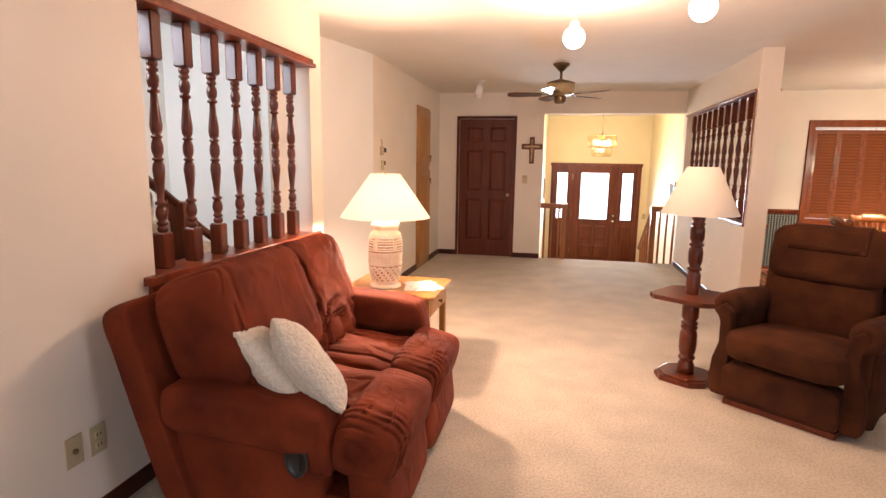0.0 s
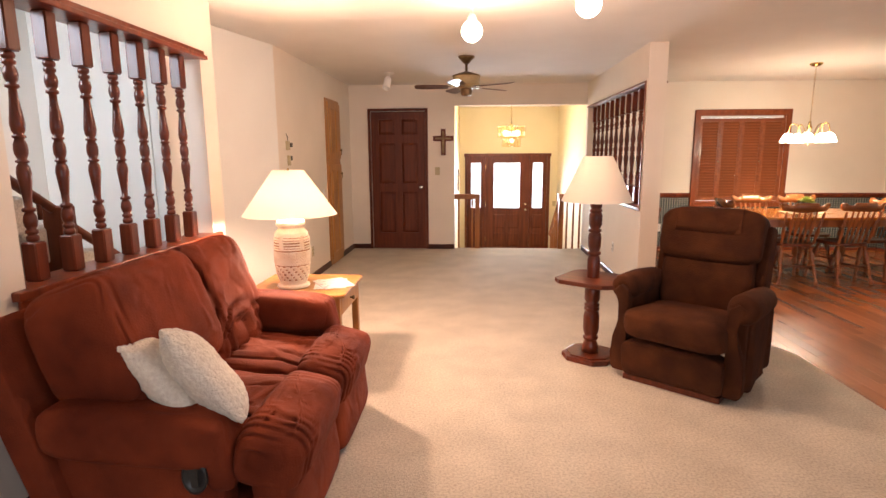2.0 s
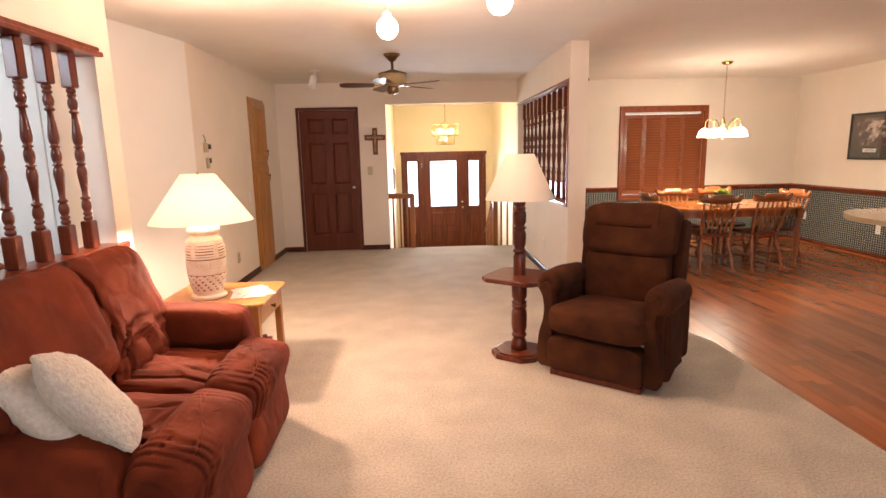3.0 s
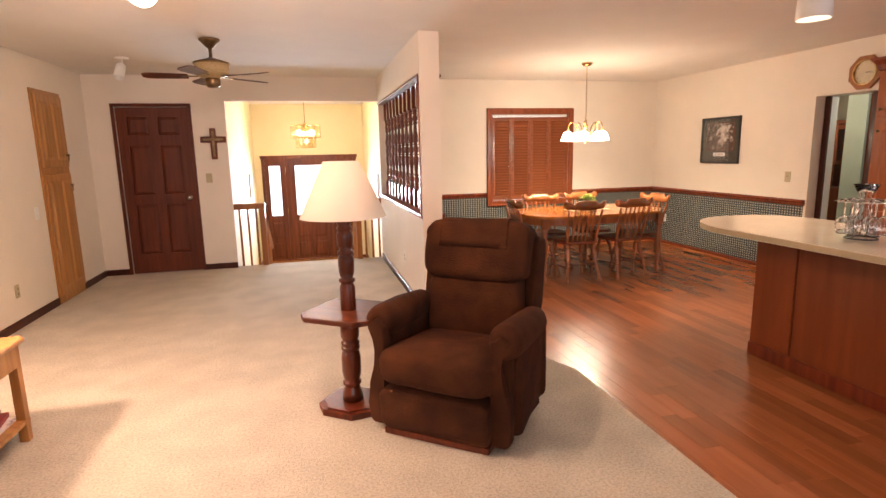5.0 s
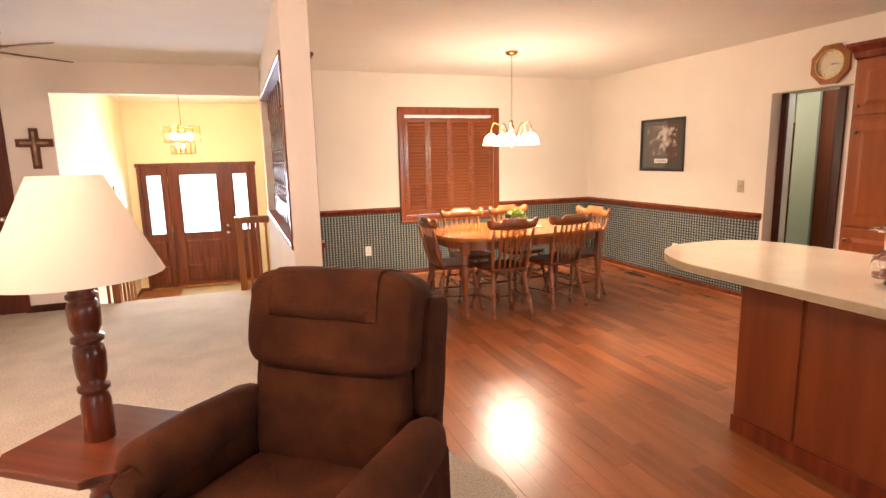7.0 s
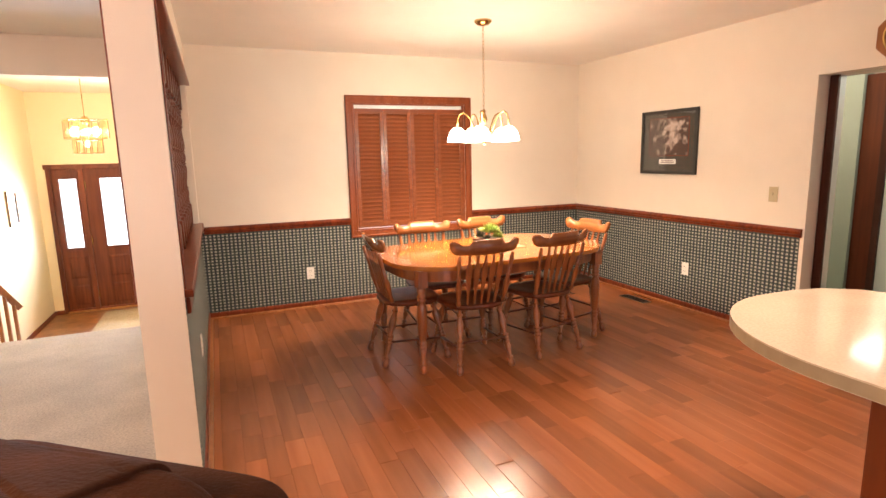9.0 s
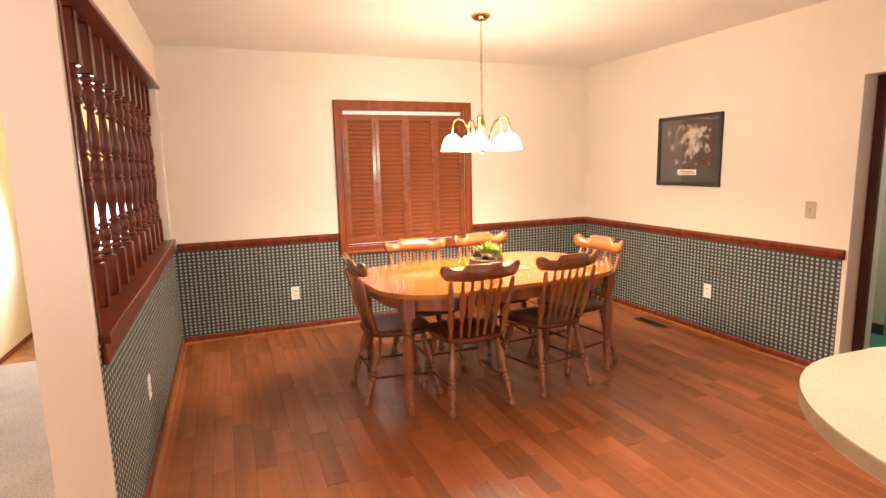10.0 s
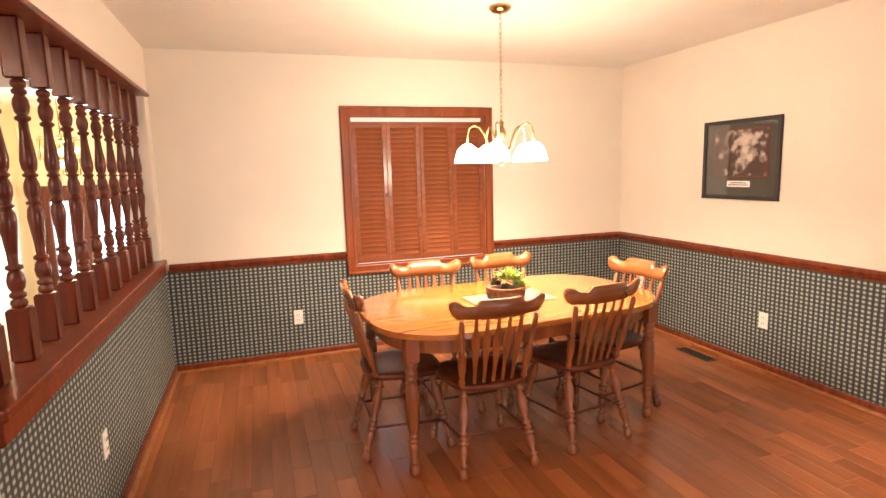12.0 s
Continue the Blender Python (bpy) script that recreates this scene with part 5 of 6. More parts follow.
def dining_chair():
    """An arrow-back chair that faces +y, its origin on the floor under the seat."""
    c = thing("dining_chair", "brown oak arrow-back dining chair with scooped seat and turned legs", "chair", group="chairs round the table")
    bm = bmesh.new()

    def scoop(v):
        if v.z > 0:
            v.z -= 0.016 * max(0, 1 - (v.x / 0.17) ** 2) * max(0, 1 - ((v.y + 0.03) / 0.17) ** 2)
        v.x *= 1 + 0.10 * v.y / 0.2
        return v
    cushion(bm, (0.43, 0.42, 0.042), pose(0, 0, 0.435), 0.62, 0.35, 40, 14, scoop)
    part("seat", bm, "darkseat", c, "dark stained scooped seat", smooth=True)
    lp = [(0.009, 0.0), (0.015, 0.008), (0.018, 0.025), (0.014, 0.045), (0.009, 0.052), (0.016, 0.060), (0.016, 0.068), (0.009, 0.075), (0.014, 0.11), (0.018, 0.145), (0.010, 0.155), (0.019, 0.162), (0.019, 0.172), (0.010, 0.178), (0.018, 0.186), (0.018, 0.194), (0.010, 0.201), (0.019, 0.209), (0.019, 0.217), (0.011, 0.226),
          (0.020, 0.28), (0.020, 0.33), (0.012, 0.37), (0.018, 0.378), (0.018, 0.386), (0.012, 0.395), (0.014, 0.425)]
    feet = {}
    for sx in (-1, 1):
        for sy in (-1, 1):
            foot = Vector((sx * (0.196 if sy < 0 else 0.212), sy * (0.225 if sy > 0 else 0.248), 0))
            top = Vector((sx * 0.145, sy * 0.135, 0.425))
            feet[sx, sy] = (foot, top)
            bm = bmesh.new()
            k = (top - foot).length / 0.425
            lathe(bm, [(r * 1.25 if r > 0.0125 else r, z * k) for r, z in lp], 16, stretch_between(foot, top))
            part("leg", bm, "chairwood", c, smooth=True)

    def on(sx, sy, z):
        f, t = feet[sx, sy]
        return f + (t - f) * (z / 0.425)
    for sx in (-1, 1):
        bm = bmesh.new()
        rod(bm, on(sx, -1, 0.17), on(sx, 1, 0.15), 0.008)
        part("stretcher", bm, "darkseat", c, smooth=True)
    for sy, z in ((-1, 0.20), (1, 0.24)):
        bm = bmesh.new()
        rod(bm, on(-1, sy, z), on(1, sy, z), 0.008)
        part("stretcher", bm, "darkseat", c, smooth=True)
    rake = lambda z: -0.165 - (z - 0.45) * 0.27
    pp_ = [(0.012, 0), (0.016, 0.02), (0.012, 0.04), (0.017, 0.10), (0.018, 0.15), (0.012, 0.19), (0.017, 0.20), (0.012, 0.21), (0.013, 0.33), (0.011, 0.37)]
    for sx in (-1, 1):
        bm = bmesh.new()
        lathe(bm, [(r * 1.15 if r > 0.0125 else r * 0.95, z) for r, z in pp_], 12, stretch_between((sx * 0.165, rake(0.445), 0.445), (sx * 0.195, rake(0.82), 0.82)))
        part("back_post", bm, "chairwood", c, smooth=True)
    for i in range(5):
        x0, x1 = -0.10 + 0.05 * i, -0.118 + 0.059 * i
        a, b_ = Vector((x0, rake(0.445), 0.445)), Vector((x1, rake(0.80), 0.81))
        bm = bmesh.new()
        prof = [(0.0, 0.007), (0.25, 0.009), (0.45, 0.016), (0.66, 0.0225), (0.73, 0.020), (0.82, 0.010), (1.0, 0.008)]
        rows = []
        for f, w in prof:
            p = a.lerp(b_, f)
            th = 0.0045 if w > 0.009 else 0.006
            rows.append([bm.verts.new(p + Vector((dx, dy, 0))) for dx, dy in ((-w, -th), (w, -th), (w, th), (-w, th))])
        for r0, r1 in zip(rows, rows[1:]):
            for k in range(4):
                bm.faces.new((r0[k], r0[(k + 1) % 4], r1[(k + 1) % 4], r1[k]))
        part("arrow_slat", bm, "chairwood", c, bevel=0.0015, segs=1)
    bm = bmesh.new()
    n = 28
    rows = []
    for i in range(n + 1):
        u = -1 + 2 * i / n
        x = u * 0.245
        top = 0.868 + 0.030 * max(0.0, min(1.0, (0.50 - abs(u)) * 18)) + 0.030 * math.exp(-((abs(u) - 0.90) / 0.13) ** 2)
        bot = 0.800 + 0.012 * abs(u) ** 2 + (0.045 * max(0, (abs(u) - 0.86) / 0.14) ** 2)
        bend = -0.045 * (1 - u * u) + 0.012
        y = rake(0.85) + bend + 0.030
        rows.append([bm.verts.new((x, y + dy + (0.27 * (0.85 - z)), z)) for dy, z in ((-0.012, bot), (0.012, bot), (0.012, top), (-0.012, top))])
    for r0, r1 in zip(rows, rows[1:]):
        for k in range(4):
            bm.faces.new((r0[k], r0[(k + 1) % 4], r1[(k + 1) % 4], r1[k]))
    bm.faces.new(rows[0])
    bm.faces.new(rows[-1])
    bmesh.ops.bevel(bm, geom=[e for e in bm.edges if len(e.link_faces) == 2 and e.calc_face_angle(0) > 1.0], offset=0.006, segments=3, affect="EDGES")
    part("crest_rail", bm, "crest", c, "honey-brown shaped crest rail", smooth=True)
    return c


first = dining_chair()
SEATS = [(4.965, 7.485, -1), (5.55, 7.525, 7), (4.60, 7.79, -90), (4.94, 8.13, 178), (5.54, 8.17, 185), (5.93, 7.74, 96)]
first.matrix_world = pose(SEATS[0][0], SEATS[0][1], 0, 0, 0, SEATS[0][2])
for x, y, r in SEATS[1:]:
    copy_thing(first, pose(x, y, 0, 0, 0, r))

mt = thing("table_mat", "grey-brown woven mat under the plant on the dining table", "mat", 5.28, 7.80, TZ, 3.5)
bm = bmesh.new()
box(bm, -0.24, 0.25, -0.145, 0.145, 0.0005, 0.004)
part("weave", bm, "matcloth", mt)
pt = thing("potted_succulent", "green succulent in a round woven rattan bowl on the dining table", "plant", 5.245, 7.76, TZ + 0.004)
bm = bmesh.new()
lathe(bm, [(0.078, 0.0), (0.098, 0.008), (0.109, 0.03), (0.113, 0.058), (0.110, 0.066), (0.115, 0.070), (0.115, 0.082), (0.104, 0.084), (0.098, 0.070), (0.001, 0.064)], 40)
bowl = part("bowl", bm, "basket", pt, "ribbed brown bowl", smooth=True)
bm = bmesh.new()
for i in range(44):
    a = 2 * math.pi * i / 44
    rod(bm, (0.105 * math.cos(a), 0.105 * math.sin(a), 0.016), (0.115 * math.cos(a), 0.115 * math.sin(a), 0.060), 0.0030, 5)
part("rib", bm, "basket", bowl, kind="stuff")
rng = random.Random(4)
for (cx, cy, cz, R, col, cnt) in ((0.025, 0.0, 0.135, 0.115, "leafgreen", 90), (-0.06, 0.01, 0.11, 0.065, "leafdark", 40), (0.07, -0.03, 0.10, 0.07, "leafgreen", 40), (-0.03, -0.05, 0.10, 0.05, "leafdark", 26)):
    bm = bmesh.new()
    for i in range(cnt):
        a = i * 2.399
        el = radians(8 + 78 * (1 - i / cnt))
        L = R * (0.55 + 0.45 * rng.random()) * (0.7 + 0.5 * i / cnt)
        m = pose(cx, cy, cz - 0.02) @ Matrix.Rotation(a, 4, "Z") @ Matrix.Rotation(-el * 0.9, 4, "Y")
        w = 0.011
        pts = [(0.004, 0, 0), (L * 0.45, w, 0.004), (L, 0, 0.006), (L * 0.45, -w, 0.004), (L * 0.45, 0, -0.004)]
        v = [bm.verts.new(m @ Vector(p)) for p in pts]
        for f in ((0, 1, 2, 3), (0, 4, 1), (1, 4, 2), (2, 4, 3), (3, 4, 0)):
            bm.faces.new([v[k] for k in f])
    part("leaf_rosette", bm, col, pt, kind="stuff")
bm = bmesh.new()
lathe(bm, [(0.099, 0.069), (0.05, 0.080), (0.001, 0.084)], 20)
part("soil", bm, "base", pt)

# ---- chandelier over the table ----
ch = thing("chandelier", "lit brass chandelier with five frosted glass shades on a chain", "chandelier", CHAND[0], CHAND[1], H)
bm = bmesh.new()
lathe(bm, [(0.065, 0.0), (0.065, -0.012), (0.045, -0.030), (0.015, -0.038), (0.001, -0.04)], 24)
part("canopy", bm, "brass", ch, smooth=True)
bm = bmesh.new()
zc = -0.04
k = 0
while zc > -0.64:
    pts = [(0.008 * math.cos(a) * (1 if k % 2 else 0), 0.008 * math.cos(a) * (0 if k % 2 else 1), zc - 0.016 + 0.016 * math.sin(a)) for a in (2 * math.pi * i / 10 for i in range(11))]
    tube(bm, pts, 0.0018, 5)
    zc -= 0.026
    k += 1
part("chain", bm, "brass", ch)
bm = bmesh.new()
lathe(bm, [(0.004, -0.64), (0.018, -0.655), (0.010, -0.67), (0.020, -0.69), (0.030, -0.72), (0.012, -0.745), (0.010, -0.80), (0.028, -0.82), (0.034, -0.845), (0.020, -0.87), (0.008, -0.88), (0.014, -0.895), (0.001, -0.91)], 20)
part("column", bm, "brass", ch, smooth=True)
for k in range(5):
    a = radians(72 * k + 20)
    c_, s_ = math.cos(a), math.sin(a)
    bm = bmesh.new()
    tube(bm, [(r * c_, r * s_, z) for r, z in ((0.02, -0.84), (0.07, -0.80), (0.10, -0.72), (0.13, -0.68), (0.165, -0.665), (0.190, -0.68), (0.203, -0.72), (0.205, -0.775))], 0.006, 8)
    arm = part("arm", bm, "brass", ch, smooth=True)
    bm = bmesh.new()
    prof = [(0.022, -0.775), (0.036, -0.785), (0.056, -0.805), (0.070, -0.84), (0.079, -0.882)]
    for ring in lathe(bm, prof + [(r - 0.003, z) for r, z in prof[::-1]], 30, cx=0.205 * c_, cy=0.205 * s_, caps=False):
        for i, v in enumerate(ring):
            rr = 1 + 0.03 * math.cos(i * math.pi * 2 / 3) * (1 if v.co.z < -0.82 else 0)
            v.co.x, v.co.y = 0.205 * c_ + (v.co.x - 0.205 * c_) * rr, 0.205 * s_ + (v.co.y - 0.205 * s_) * rr
    g = part("glass_shade", bm, "chglass", ch, "frosted bell glass, lit", smooth=True)
    g.visible_shadow = False

# ---- ceiling fan ----
fn = thing("ceiling_fan", "antique brass ceiling fan with five dark wooden blades at rest", "fan", 1.365, 7.15, H)
bm = bmesh.new()
lathe(bm, [(0.085, 0.0), (0.085, -0.012), (0.060, -0.035), (0.035, -0.065), (0.018, -0.075), (0.014, -0.08), (0.014, -0.155), (0.001, -0.156)], 28)
part("canopy", bm, "oldbrass", fn, smooth=True)
bm = bmesh.new()
lathe(bm, [(0.02, -0.15), (0.05, -0.16), (0.10, -0.175), (0.145, -0.190), (0.147, -0.198), (0.147, -0.205)], 32)
part("motor_cap", bm, "oldbrass", fn, smooth=True)
bm = bmesh.new()
lathe(bm, [(0.147, -0.205), (0.140, -0.210), (0.140, -0.275), (0.147, -0.280), (0.13, -0.295), (0.09, -0.315), (0.06, -0.32), (0.001, -0.32)], 32)
part("motor_band", bm, "cane", fn, "pale cane-look motor band", smooth=True)
bm = bmesh.new()
lathe(bm, [(0.058, -0.32), (0.062, -0.335), (0.060, -0.375), (0.045, -0.395), (0.001, -0.40)], 24)
part("switch_housing", bm, "oldbrass", fn, smooth=True)
for k in range(5):
    m = Matrix.Rotation(radians(184 + 72 * k), 4, "Z")
    bm = bmesh.new()
    box(bm, 0.08, 0.24, -0.018, 0.018, -0.309, -0.301, m @ pose(0, 0, 0, 0, 0, 0))
    br = part("blade_iron", bm, "oldbrass", fn, bevel=0.002)
    bm = bmesh.new()
    prism(bm, [(0.19, -0.050), (0.45, -0.066), (0.51, -0.060), (0.54, -0.035), (0.54, 0.035), (0.51, 0.060), (0.45, 0.066), (0.19, 0.050)], -0.003, 0.003, m @ pose(0, 0, -0.305, 12))
    part("blade", bm, "bladewood", fn, bevel=0.001, segs=1)

# ---- track lights ----
tk = thing("track_light", "white ceiling track with two lit spot bulbs", "track light", TRACK_A[0], TRACK_A[1], H)
d = Vector((TRACK_B[0] - TRACK_A[0], TRACK_B[1] - TRACK_A[1], 0))
u = d.normalized()
m = Matrix.Rotation(math.atan2(d.y, d.x), 4, "Z")
bm = bmesh.new()
box(bm, -0.03, d.length + 0.55, -0.018, 0.018, -0.022, -0.001, m)
part("track", bm, "tracktrim", tk, bevel=0.002)
for q in (Vector((0, 0, 0)), d):
    bm = bmesh.new()
    rod(bm, q + Vector((0, 0, -0.02)), q + Vector((0, 0, -0.16)), 0.006)
    lathe(bm, [(0.014, -0.15), (0.024, -0.165), (0.034, -0.20), (0.001, -0.20)], 18, Matrix.Translation(q))
    hd = part("lamp_holder", bm, "white", tk, smooth=True)
    bm = bmesh.new()
    cushion(bm, (0.13, 0.13, 0.13), Matrix.Translation(q + Vector((0, 0, -0.255))), 1, 1, 24, 16)
    bb = part("flood_bulb", bm, "bulb", hd, "glowing flood bulb", smooth=True)
    bb.visible_shadow = False
ts = thing("ceiling_spotlight", "unlit white cylinder ceiling spotlight", "spotlight", 0.398, 8.16, H)
bm = bmesh.new()
lathe(bm, [(0.06, -0.001), (0.06, -0.014), (0.001, -0.016)], 20)
part("canopy", bm, "white", ts, smooth=True)
bm = bmesh.new()
rod(bm, (0, 0, -0.014), (0, 0, -0.07), 0.007)
part("stem", bm, "white", ts)
bm = bmesh.new()
lathe(bm, [(0.03, 0.0), (0.042, 0.012), (0.048, 0.15), (0.045, 0.15), (0.040, 0.02), (0.001, 0.02)], 24, pose(-0.02, 0.03, -0.06, 155, 8, 0))
part("cylinder_shade", bm, "white", ts, smooth=True)
dl = thing("ceiling_downlight", "lit white cylinder downlight on the ceiling above the counter", "spotlight", CYL[0], CYL[1], H)
bm = bmesh.new()
lathe(bm, [(0.10, -0.001), (0.105, -0.17), (0.098, -0.17), (0.094, -0.06), (0.001, -0.05)], 32)
part("cylinder_shade", bm, "white", dl, smooth=True)
bm = bmesh.new()
lathe(bm, [(0.093, -0.125), (0.07, -0.135), (0.001, -0.14)], 24)
bb = part("flood_bulb", bm, "bulb", dl, smooth=True)
bb.visible_shadow = False

# ---- foyer chandelier ----
fc = thing("foyer_chandelier", "lit two-tier brass and glass-panel foyer chandelier", "chandelier", FOYCH[0], FOYCH[1], H, 20)
bm = bmesh.new()
lathe(bm, [(0.06, 0), (0.06, -0.02), (0.001, -0.03)], 18)
rod(bm, (0, 0, -0.02), (0, 0, -0.50), 0.005)
lathe(bm, [(0.03, -0.46), (0.05, -0.50), (0.03, -0.54), (0.001, -0.56)], 16)
part("stem", bm, "brass", fc, smooth=True)
for R, z0, z1 in ((0.185, -0.70, -0.50), (0.125, -0.86, -0.715)):
    for k in range(4):
        mm = Matrix.Rotation(radians(90 * k), 4, "Z")
        bm = bmesh.new()
        for zz in (z0, z1):
            rod(bm, mm @ Vector((R, -R, zz)), mm @ Vector((R, R, zz)), 0.005, 6)
        n = 4
        for i in range(n + 1):
            yy = -R + 2 * R * i / n
            rod(bm, mm @ Vector((R, yy, z0)), mm @ Vector((R, yy, z1)), 0.004, 6)
        fr = part("frame", bm, "brass", fc)
        for i in range(n):
            yy = -R + 2 * R * (i + 0.5) / n
            bm = bmesh.new()
            box(bm, R - 0.003, R + 0.003, yy - R / n * 0.86, yy + R / n * 0.86, z0 + 0.008, z1 - 0.008, mm)
            pn = part("glass_panel", bm, "bevelglass", fr, bevel=0.002, segs=1)
            pn.visible_shadow = False
for dx, dy, dz in ((-0.1, 0, -0.63), (0.1, 0, -0.63), (0, 0.1, -0.63), (0, -0.1, -0.63), (0, 0, -0.76)):
    bm = bmesh.new()
    cushion(bm, (0.05, 0.05, 0.07), pose(dx, dy, dz), 1, 1, 14, 10)
    bb = part("light_bulb", bm, "bulb", fc, smooth=True)
    bb.visible_shadow = False

# ---- wall things ----
cr = thing("wall_cross", "dark wooden wall cross with a pale inlaid cross", "cross", 0.985, CY, 1.60)
bm = bmesh.new()
prism(bm, [(-0.035, -0.19), (0.035, -0.19), (0.035, 0.015), (0.15, 0.015), (0.15, 0.09), (0.035, 0.09), (0.035, 0.19), (-0.035, 0.19), (-0.035, 0.09), (-0.15, 0.09), (-0.15, 0.015), (-0.035, 0.015)], 0.002, 0.022, Matrix(((1, 0, 0, 0), (0, 0, -1, 0), (0, 1, 0, 0), (0, 0, 0, 1))))
part("backing", bm, "door", cr, bevel=0.003)
bm = bmesh.new()
box(bm, -0.013, 0.013, -0.028, -0.0222, -0.155, 0.155)
box(bm, -0.115, -0.013, -0.0275, -0.0222, 0.04, 0.066)
box(bm, 0.013, 0.115, -0.0275, -0.0222, 0.04, 0.066)
part("inlay", bm, "oldbrass", cr, bevel=0.002)

th = thing("thermostat", "almond thermostat with a small dark dial on the hall wall", "thermostat", CX, 6.64, 1.50)
bm = bmesh.new()
box(bm, 0.001, 0.028, -0.045, 0.015, -0.03, 0.06)
part("housing", bm, "almond", th, bevel=0.004)
bm = bmesh.new()
box(bm, 0.001, 0.030, 0.04, 0.085, 0.0, 0.045)
part("dial", bm, "black", th, bevel=0.004)
tube_bm = bmesh.new()
tube(tube_bm, [(0.012, -0.01, 0.06), (0.02, -0.03, 0.10), (0.012, -0.045, 0.13)], 0.004, 6)
part("wire", tube_bm, "black", th)
dbx = thing("door_chime", "small almond chime box under the thermostat", "door chime", CX, 6.66, 1.38)
bm = bmesh.new()
box(bm, 0.001, 0.022, -0.03, 0.015, -0.06, 0.04)
part("housing", bm, "almond", dbx, bevel=0.003)
bm = bmesh.new()
box(bm, 0.001, 0.026, 0.02, 0.055, -0.01, 0.035)
part("button", bm, "black", dbx, bevel=0.003)

ck = thing("wall_clock", "octagonal oak wall clock with a brass ring and cream dial", "clock", WX, 6.22, 2.10)
mk = Matrix(((0, 0, -1, 0), (-1, 0, 0, 0), (0, 1, 0, 0), (0, 0, 0, 1)))


def ring_bm(n, r0, r1, z0, z1, turn=0.0):
    bm = bmesh.new()
    rows = []
    for r, z in ((r1, z0), (r1, z1), (r0, z1), (r0, z0)):
        rows.append([bm.verts.new(mk @ Vector((r * math.cos(turn + 2 * math.pi * i / n), r * math.sin(turn + 2 * math.pi * i / n), z))) for i in range(n)])
    for a, b_ in zip(rows, rows[1:] + rows[:1]):
        for i in range(n):
            j = (i + 1) % n
            bm.faces.new((a[i], a[j], b_[j], b_[i]))
    return bm


part("case", ring_bm(8, 0.115, 0.165, 0.002, 0.030, radians(22.5)), "rail", ck, bevel=0.003)
part("bezel", ring_bm(40, 0.108, 0.118, 0.003, 0.034), "brass", ck)
bm = bmesh.new()
lathe(bm, [(0.110, 0.004), (0.110, 0.010), (0.001, 0.010)], 40, mk)
part("dial", bm, "cream", ck, "cream clock dial")
bm = bmesh.new()
for i in range(12):
    a = math.pi / 6 * i
    rod(bm, mk @ Vector((0.085 * math.cos(a), 0.085 * math.sin(a), 0.0115)), mk @ Vector((0.098 * math.cos(a), 0.098 * math.sin(a), 0.0115)), 0.0015, 4)
part("hour_marks", bm, "black", ck)
for a, L in ((8, 0.055), (-6, 0.078)):
    bm = bmesh.new()
    rod(bm, mk @ Vector((0, 0, 0.015)), mk @ Vector((L * math.cos(radians(a)), L * math.sin(radians(a)), 0.015)), 0.002, 4)
    part("clock_hand", bm, "black", ck)

# ---- island and tall cabinet ----
isl = thing("kitchen_island", "cherry kitchen island with a rounded cream countertop", "kitchen island", 5.05, 4.0, 0.0)
bm = bmesh.new()
box(bm, 0.0, 0.52, -2.4, 1.02, 0.0, 0.885)
part("body", bm, "cherry", isl)
for a, b_ in ((0.70, 1.012), (-0.02, 0.68), (-0.76, -0.04), (-1.5, -0.78), (-2.3, -1.52)):
    bm = bmesh.new()
    box(bm, -0.012, -0.0002, a, b_, 0.10, 0.875)
    part("side_panel", bm, "cherry", isl, bevel=0.003)
bm = bmesh.new()
box(bm, -0.010, 0.0, -2.4, 1.03, 0.0, 0.09)
part("plinth", bm, "trim", isl, bevel=0.003)
outl = [(-0.40, -2.4), (-0.40, 0.82)]
outl += [(-0.40 + 0.47 * (1 - math.cos(t)), 0.90 + 0.53 * math.sin(t)) for t in (math.pi / 2 * i / 14 for i in range(15))]
outl += [(0.22, 1.425), (0.34, 1.40), (0.44, 1.32), (0.50, 1.18), (0.52, 1.0), (0.56, -2.4)]
bm = bmesh.new()
prism(bm, outl, 0.887, 0.925)
bmesh.ops.bevel(bm, geom=[e for e in bm.edges if abs(e.verts[0].co.z - e.verts[1].co.z) < 1e-5], offset=0.004, segments=2, affect="EDGES")
top = part("countertop", bm, "counter", isl)
bm = bmesh.new()
n = len(outl)
rows = []
for off, z in ((0.0012, 0.889), (0.0012, 0.921)):
    ring = []
    for i, (x, y) in enumerate(outl):
        a, b_ = Vector(outl[i - 1]), Vector(outl[(i + 1) % n])
        dd = (b_ - a).normalized()
        ring.append(bm.verts.new((x - dd.y * off * 1.0, y + dd.x * off, z)))
    rows.append(ring)
for i in range(n):
    j = (i + 1) % n
    bm.faces.new((rows[0][i], rows[0][j], rows[1][j], rows[1][i]))
part("edge_band", bm, "counter_edge", isl)

